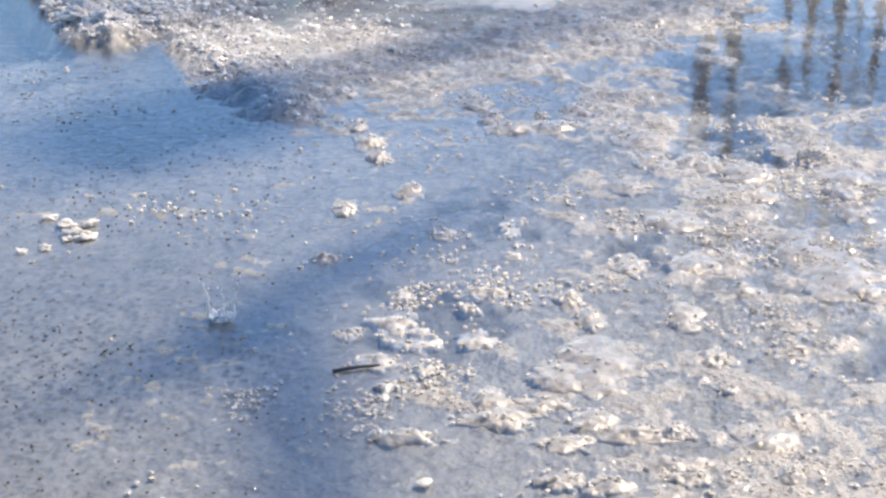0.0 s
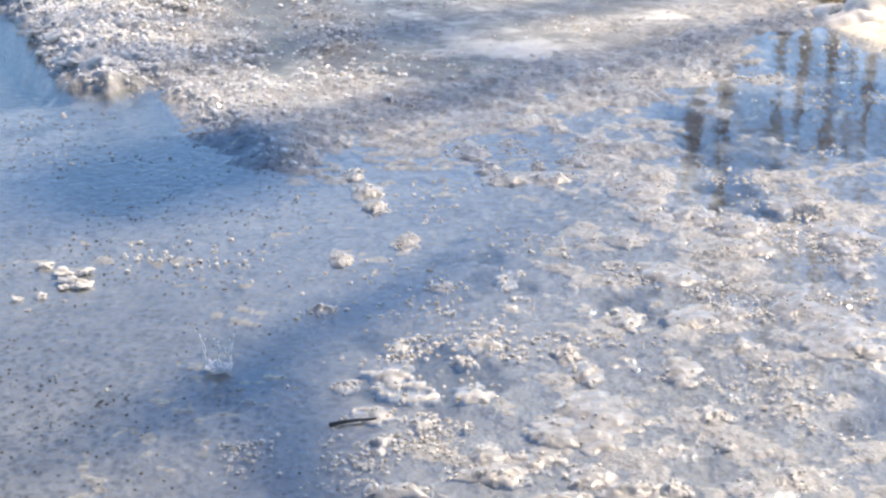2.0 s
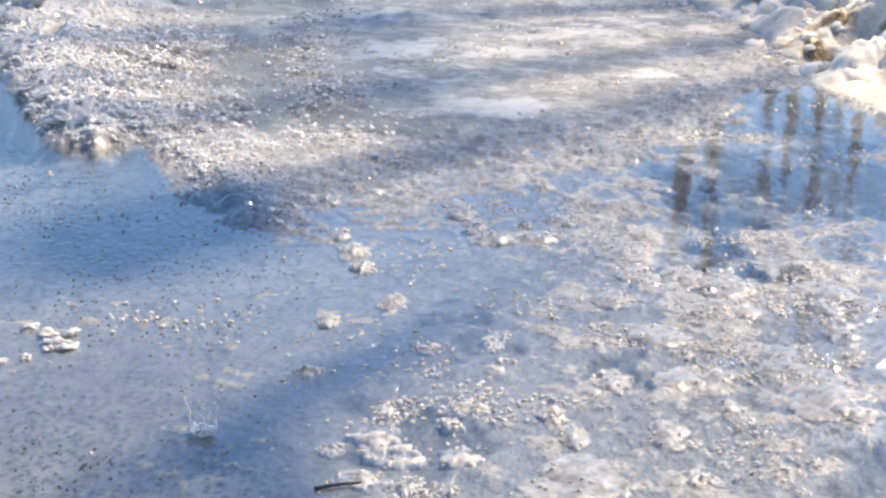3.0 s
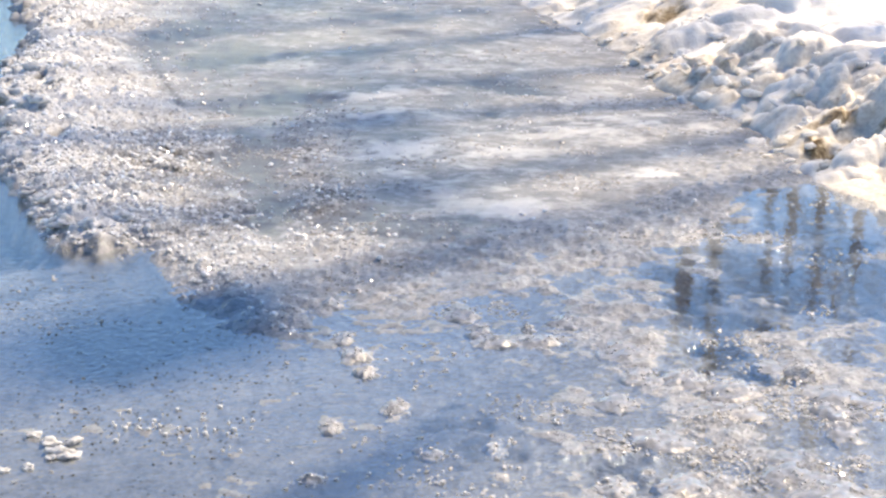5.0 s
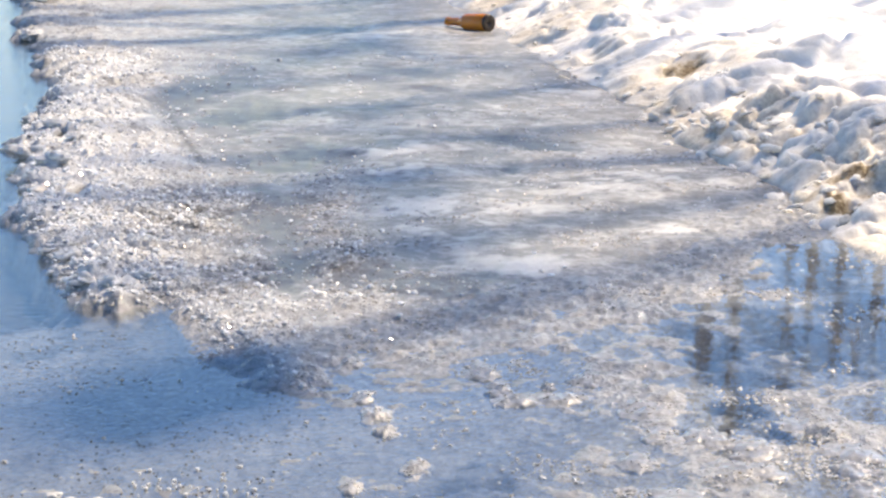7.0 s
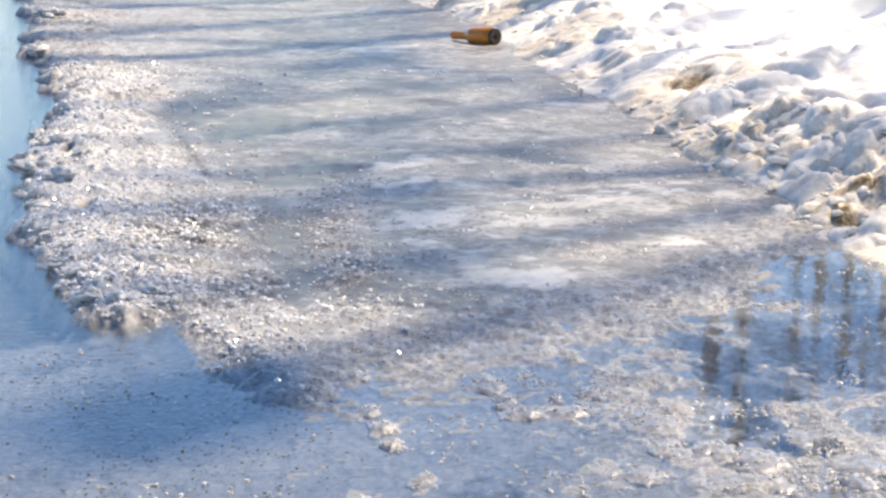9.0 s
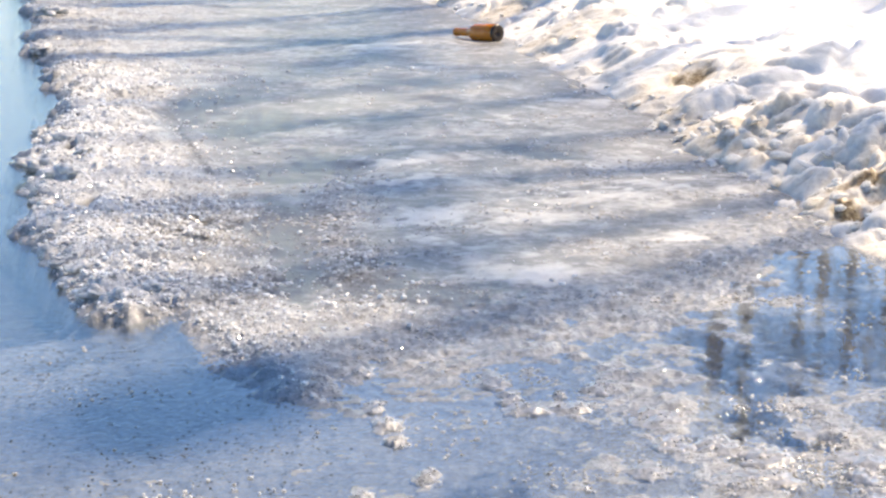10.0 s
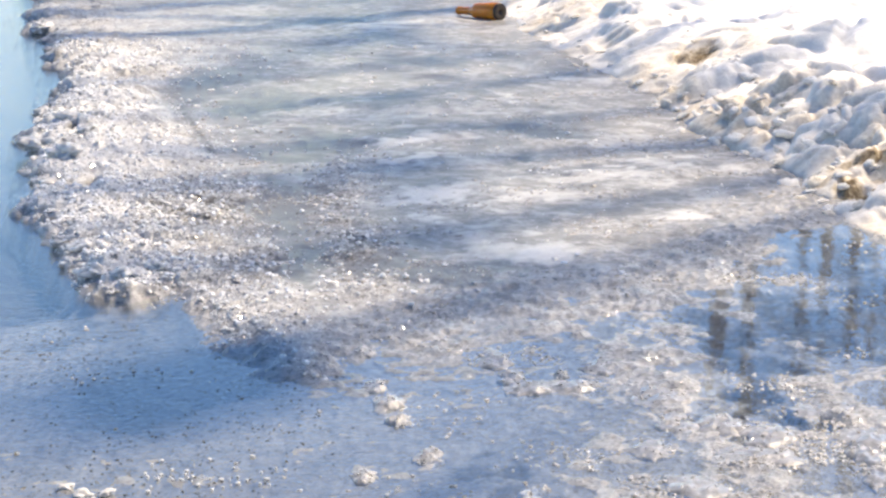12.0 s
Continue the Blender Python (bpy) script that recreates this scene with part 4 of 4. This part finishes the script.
def crumb_density(x, y):
    clusters = step(0.50, 0.68, rough(x, y, 0.10, 3, 81))
    right = step(-0.12, 0.25, x - 0.05 * (y - 1.5)) * (0.10 + 0.30 * step(1.35, 1.8, y))
    middle = step(-0.10, -0.03, x - 0.15 * (y - 1.5)) * np.exp(-((x - 0.01) / 0.09) ** 2 - ((y - 1.55) / 0.18) ** 2)
    middle = np.maximum(middle, 0.9 * np.exp(-((x + 0.158) / 0.026) ** 2 - ((y - 1.50) / 0.07) ** 2))
    margin = np.exp(-((x + 0.15) / 0.22) ** 2 - ((y - 2.85) / 0.35) ** 2)
    floe = step(-0.1, 0.1, inside(x, y, FLOE)) * (0.006 + 1.0 * spots(x, y, GRAINY))
    open_water = step(0.02, -0.03, inside(x, y, FLOE)) * step(2.55, 2.75, y) * (x < -0.3)
    open_water = np.maximum(open_water, 0.85 * step(0.3, 0.7, spots(x, y, LOW_POOLS[:MIRRORS])))
    return (1 - open_water) * clusters * np.clip(np.maximum.reduce([right, middle, 0.9 * margin, floe]), 0.030 * step(3.2, 2.6, y) * step(-0.25, 0.0, x) + 0.004, 1)


rng = np.random.default_rng(5)
places = scatter(rng, 12000, crumb_density)
heights = sheet_at(places)
bm, pick = bmesh.new(), random.Random(9)
for (x, y), z in zip(places, heights):
    size = (0.0007 + 0.0024 * pick.random() ** 2) * (0.8 + 0.2 * y)
    add_grain(bm, pick, Vector((x, y, z + 0.05 * size)), size, 0.6)
tagged(part("ice_crumb_scatter", bm, CRUMB, smooth=False), "fine glinting crumbs of melting ice strewn over the wet sheet", "ice crumbs", kind="stuff")


def grain_density(x, y):
    s = inside(x, y, FLOE)
    rim = np.exp(-((s - 0.06) / 0.12) ** 2) * step(-0.30, -0.40, x)
    left = 0.30 * step(-0.08, -0.16, x / y)
    patch = step(0.35, 0.65, rough(x, y, 0.12, 3, 87))
    return step(-0.005, 0.02, s) * (1 - step(0.2, 0.4, spots(x, y, HOLES))) * (1 - 0.9 * spots(x, y, POOLS_AND_SHADE)) * np.clip(0.012 + (left + 0.45 * spots(x, y, GRAINY) + 0.9 * rim) * (0.25 + 0.75 * patch), 0, 1)


def coarse_places(rng, number):
    xs, ys = [], []
    while len(xs) < number:
        y = 2.2 + 3.6 * rng.random(6000) ** 1.5
        x = -0.24 * y - 0.02 + (0.46 * y) * rng.random(6000) ** 1.4
        keep = rng.random(6000) < grain_density(x, y)
        xs += x[keep].tolist()
        ys += y[keep].tolist()
    return list(zip(xs[:number], ys[:number]))


places = coarse_places(rng, 11000)
heights = sheet_at(places)
bm = bmesh.new()
for (x, y), z in zip(places, heights):
    size = (0.0016 + 0.0042 * pick.random() ** 3) * (0.7 + 0.12 * y)
    add_grain(bm, pick, Vector((x, y, z + 0.15 * size)), size, 0.7)
tagged(part("floe_grains", bm, FLOE_GRAIN, smooth=False), "coarse white and grey ice grains covering the melting floe", "ice grains", kind="stuff")


def grit_density(x, y):
    near = step(-0.06, -0.22, x) * step(2.7, 2.3, y) * (0.25 + 0.75 * step(0.5, 0.65, rough(x, y, 0.16, 3, 85)))
    floe = np.zeros_like(x)
    for gx, gy, ax, ay, amount in GRIT_SPOTS[:6]:
        floe = np.maximum(floe, amount * np.exp(-((x - gx) / ax) ** 2 - ((y - gy) / ay) ** 2))
    near = near * (1 - step(2.55, 2.66, y)) + 1.2 * np.exp(-((x + 0.44) / 0.10) ** 2 - ((y - 2.42) / 0.16) ** 2)
    return np.clip(near * 0.7 + floe, 0, 1)


places = scatter(rng, 3600, grit_density)
heights = sheet_at(places)
bm = bmesh.new()
for (x, y), z in zip(places, heights):
    size = (0.0004 + 0.0011 * pick.random() ** 2) * (0.85 + 0.15 * y)
    add_grain(bm, pick, Vector((x, y, z + 0.1 * size)), size, 0.6)
tagged(part("road_grit", bm, GRIT, smooth=False), "dark sand and grit strewn on the grey ice", "grit", kind="stuff")


def snow_chunk(x, y, size, seed):
    bm = bmesh.new()
    bmesh.ops.create_icosphere(bm, subdivisions=3, radius=1)
    off = Vector((seed * 3.3, 1, 0))
    for v in bm.verts:
        v.co *= 0.75 + 0.75 * noise.noise(v.co * 1.3 + off) + 0.30 * noise.noise(v.co * 4 + off)
        v.co = Vector((v.co.x * 1.4, v.co.y * 1.15, max(v.co.z * 0.5, -0.3))) * size
    ob = part("snow_chunk", bm, WET_SNOW)
    ob.matrix_basis = pose(x, y, 0.2 * size, 0, 0, 70 * seed)
    return tagged(ob, "small bright chunk of wet snow on grey ice", "snow chunk", "snow chunks on the ice")


for k, (x, y, size) in enumerate(((-0.381, 1.900, 0.0075), (-0.361, 1.878, 0.009), (-0.345, 1.850, 0.011), (-0.335, 1.838, 0.009), (-0.370, 1.808, 0.006),
                                  (-0.391, 1.798, 0.005), (-0.338, 1.882, 0.008), (-0.352, 1.834, 0.005), (0.452, 2.105, 0.007))):
    snow_chunk(x, y, size, k)


def ice_lump(x, y, size, seed):
    bm = bmesh.new()
    bmesh.ops.create_icosphere(bm, subdivisions=4, radius=1)
    off = Vector((seed * 2.7, 4, 1))
    for v in bm.verts:
        v.co *= 0.72 + 0.55 * noise.noise(v.co * 1.2 + off) + 0.28 * noise.noise(v.co * 3.5 + off) + 0.14 * noise.noise(v.co * 9 + off)
        v.co = Vector((v.co.x * 1.25, v.co.y * 1.1, max(v.co.z * 0.65, -0.2))) * size * 1.2
    ob = part("ice_lump", bm, FLOE_LUMP)
    ob.matrix_basis = pose(x, y, sheet_at([(x, y)])[0] + 0.06 * size, 0, 0, 50 * seed)
    return tagged(ob, "rounded white lump of melting granular ice on the floe", "ice lump", "ice lumps along the floe")


for k, (x, y, size) in enumerate(((-0.807, 4.230, 0.030), (-0.755, 4.246, 0.026), (-0.731, 4.006, 0.020), (-0.814, 3.903, 0.030), (-0.722, 3.710, 0.028), (-0.736, 3.592, 0.022), (-0.649, 3.427, 0.020), (-0.699, 3.507, 0.022), (-0.594, 3.031, 0.018), (-0.553, 2.950, 0.020), (-0.562, 2.892, 0.016), (-0.507, 2.783, 0.017), (-0.461, 2.748, 0.018), (-0.420, 2.800, 0.015), (-0.902, 4.437, 0.024), (-1.252, 6.168, 0.040), (-1.443, 7.340, 0.045))):
    ice_lump(x, y, size, k)


def ice_flake(x, y, size, seed):
    rng = random.Random(seed)
    bm = bmesh.new()
    n = 12
    radii = [size * rng.uniform(0.75, 1.2) for _ in range(n)]
    rows = []
    for scale, z in ((0.9, -0.001), (1.0, 0.0), (0.94, 0.0010), (0.6, 0.0014)):
        rows.append([bm.verts.new((1.25 * r * scale * math.cos(k * math.tau / n), 0.9 * r * scale * math.sin(k * math.tau / n), z)) for k, r in enumerate(radii)])
    for a, c in zip(rows, rows[1:]):
        for k in range(n):
            bm.faces.new((a[k], a[(k + 1) % n], c[(k + 1) % n], c[k]))
    bm.faces.new(rows[-1])
    bm.faces.new(rows[0][::-1])
    ob = part("ice_flake", bm, WET_SNOW)
    ob.matrix_basis = pose(x, y, sheet_at([(x, y)])[0] + 0.001, 0, 0, rng.uniform(0, 360))
    return tagged(ob, "thin white flake of ice floating on meltwater", "ice flake", "ice flakes on the water")


pick = random.Random(31)
for k, (x, y) in enumerate([(-0.248, 1.986), (-0.297, 1.982), (-0.204, 1.996), (-0.267, 1.949), (-0.211, 1.911), (-0.229, 1.922), (-0.250, 1.906), (-0.269, 1.919),
                            (-0.293, 1.924), (-0.298, 1.887), (-0.183, 1.923), (-0.002, 1.287)]):
    ice_flake(x, y, 0.0026 if k < 11 else 0.006, k)
for k in range(36):
    ice_flake(pick.uniform(-0.31, -0.17), pick.gauss(1.92, 0.028), pick.uniform(0.0007, 0.0016), 50 + k)


def build_dark_strip():
    # a thin, tapering, dark bluish strip just above the water level
    bm = bmesh.new()
    points = [Vector((-0.077 + 0.042 * t, 1.495 + 0.016 * t, 0.0012 + 0.0008 * math.sin(4 * t))) for t in (k / 8 for k in range(9))]
    tube(bm, points, [0.0019 - 0.0008 * k / 8 for k in range(9)], 8)
    tagged(part("twig", bm, DARK_STRIP), "short thin dark bluish strip lying at the water's surface", "twig")


build_dark_strip()


def build_splash():
    """A crown of water thrown up where drops fall from above: a low dark ring of broken water and a few tapering prongs."""
    thing = new("water_splash")
    thing.matrix_basis = pose(-0.180, 1.615, 0.001)
    rng = random.Random(4)
    n = 60
    bm, last = bmesh.new(), None
    tops = [0.003 + 0.008 * abs(noise.noise(Vector((2.2 * math.cos(k * math.tau / n), 2.2 * math.sin(k * math.tau / n), 7)))) for k in range(n)]
    for level, inner in ((0.0, 0.0), (0.4, 0.0), (0.8, 0.0), (1.0, 0.0003), (0.8, 0.0007), (0.4, 0.0009), (0.0, 0.0012)):
        ring = [bm.verts.new(((0.0085 + 0.0035 * level - inner) * math.cos(k * math.tau / n), (0.0085 + 0.0035 * level - inner) * math.sin(k * math.tau / n), level * tops[k])) for k in range(n)]
        if last:
            for k in range(n):
                bm.faces.new((last[k], last[(k + 1) % n], ring[(k + 1) % n], ring[k]))
        last = ring
    part("crown", bm, SHEEN, thing)
    for a, top, lean in ((2.9, 0.030, -0.004), (3.5, 0.022, -0.002), (0.2, 0.031, 0.003), (6.0, 0.024, 0.002), (1.6, 0.018, 0.001), (4.7, 0.012, 0.001), (5.3, 0.015, 0.0)):
        bm = bmesh.new()
        points = [Vector((0.0110 * math.cos(a) + lean * t ** 2 + 0.0012 * math.sin(9 * t + a), 0.0110 * math.sin(a), 0.002 + top * t)) for t in (k / 8 for k in range(9))]
        tube(bm, points, [0.0016, 0.0013, 0.0010, 0.0011, 0.0008, 0.0007, 0.0009, 0.0006, 0.0009], 8)
        part("jet", bm, SHEEN, thing)
        for k in range(2):
            bm = bmesh.new()
            bmesh.ops.create_icosphere(bm, subdivisions=2, radius=rng.uniform(0.0005, 0.0011), matrix=Matrix.Translation(points[-1] + Vector((rng.uniform(-0.004, 0.004), 0, rng.uniform(0.0015, 0.007)))))
            part("drop", bm, SHEEN, thing)
    tagged(thing, "small crown of clear water splashing up from the puddle", "splash")


build_splash()
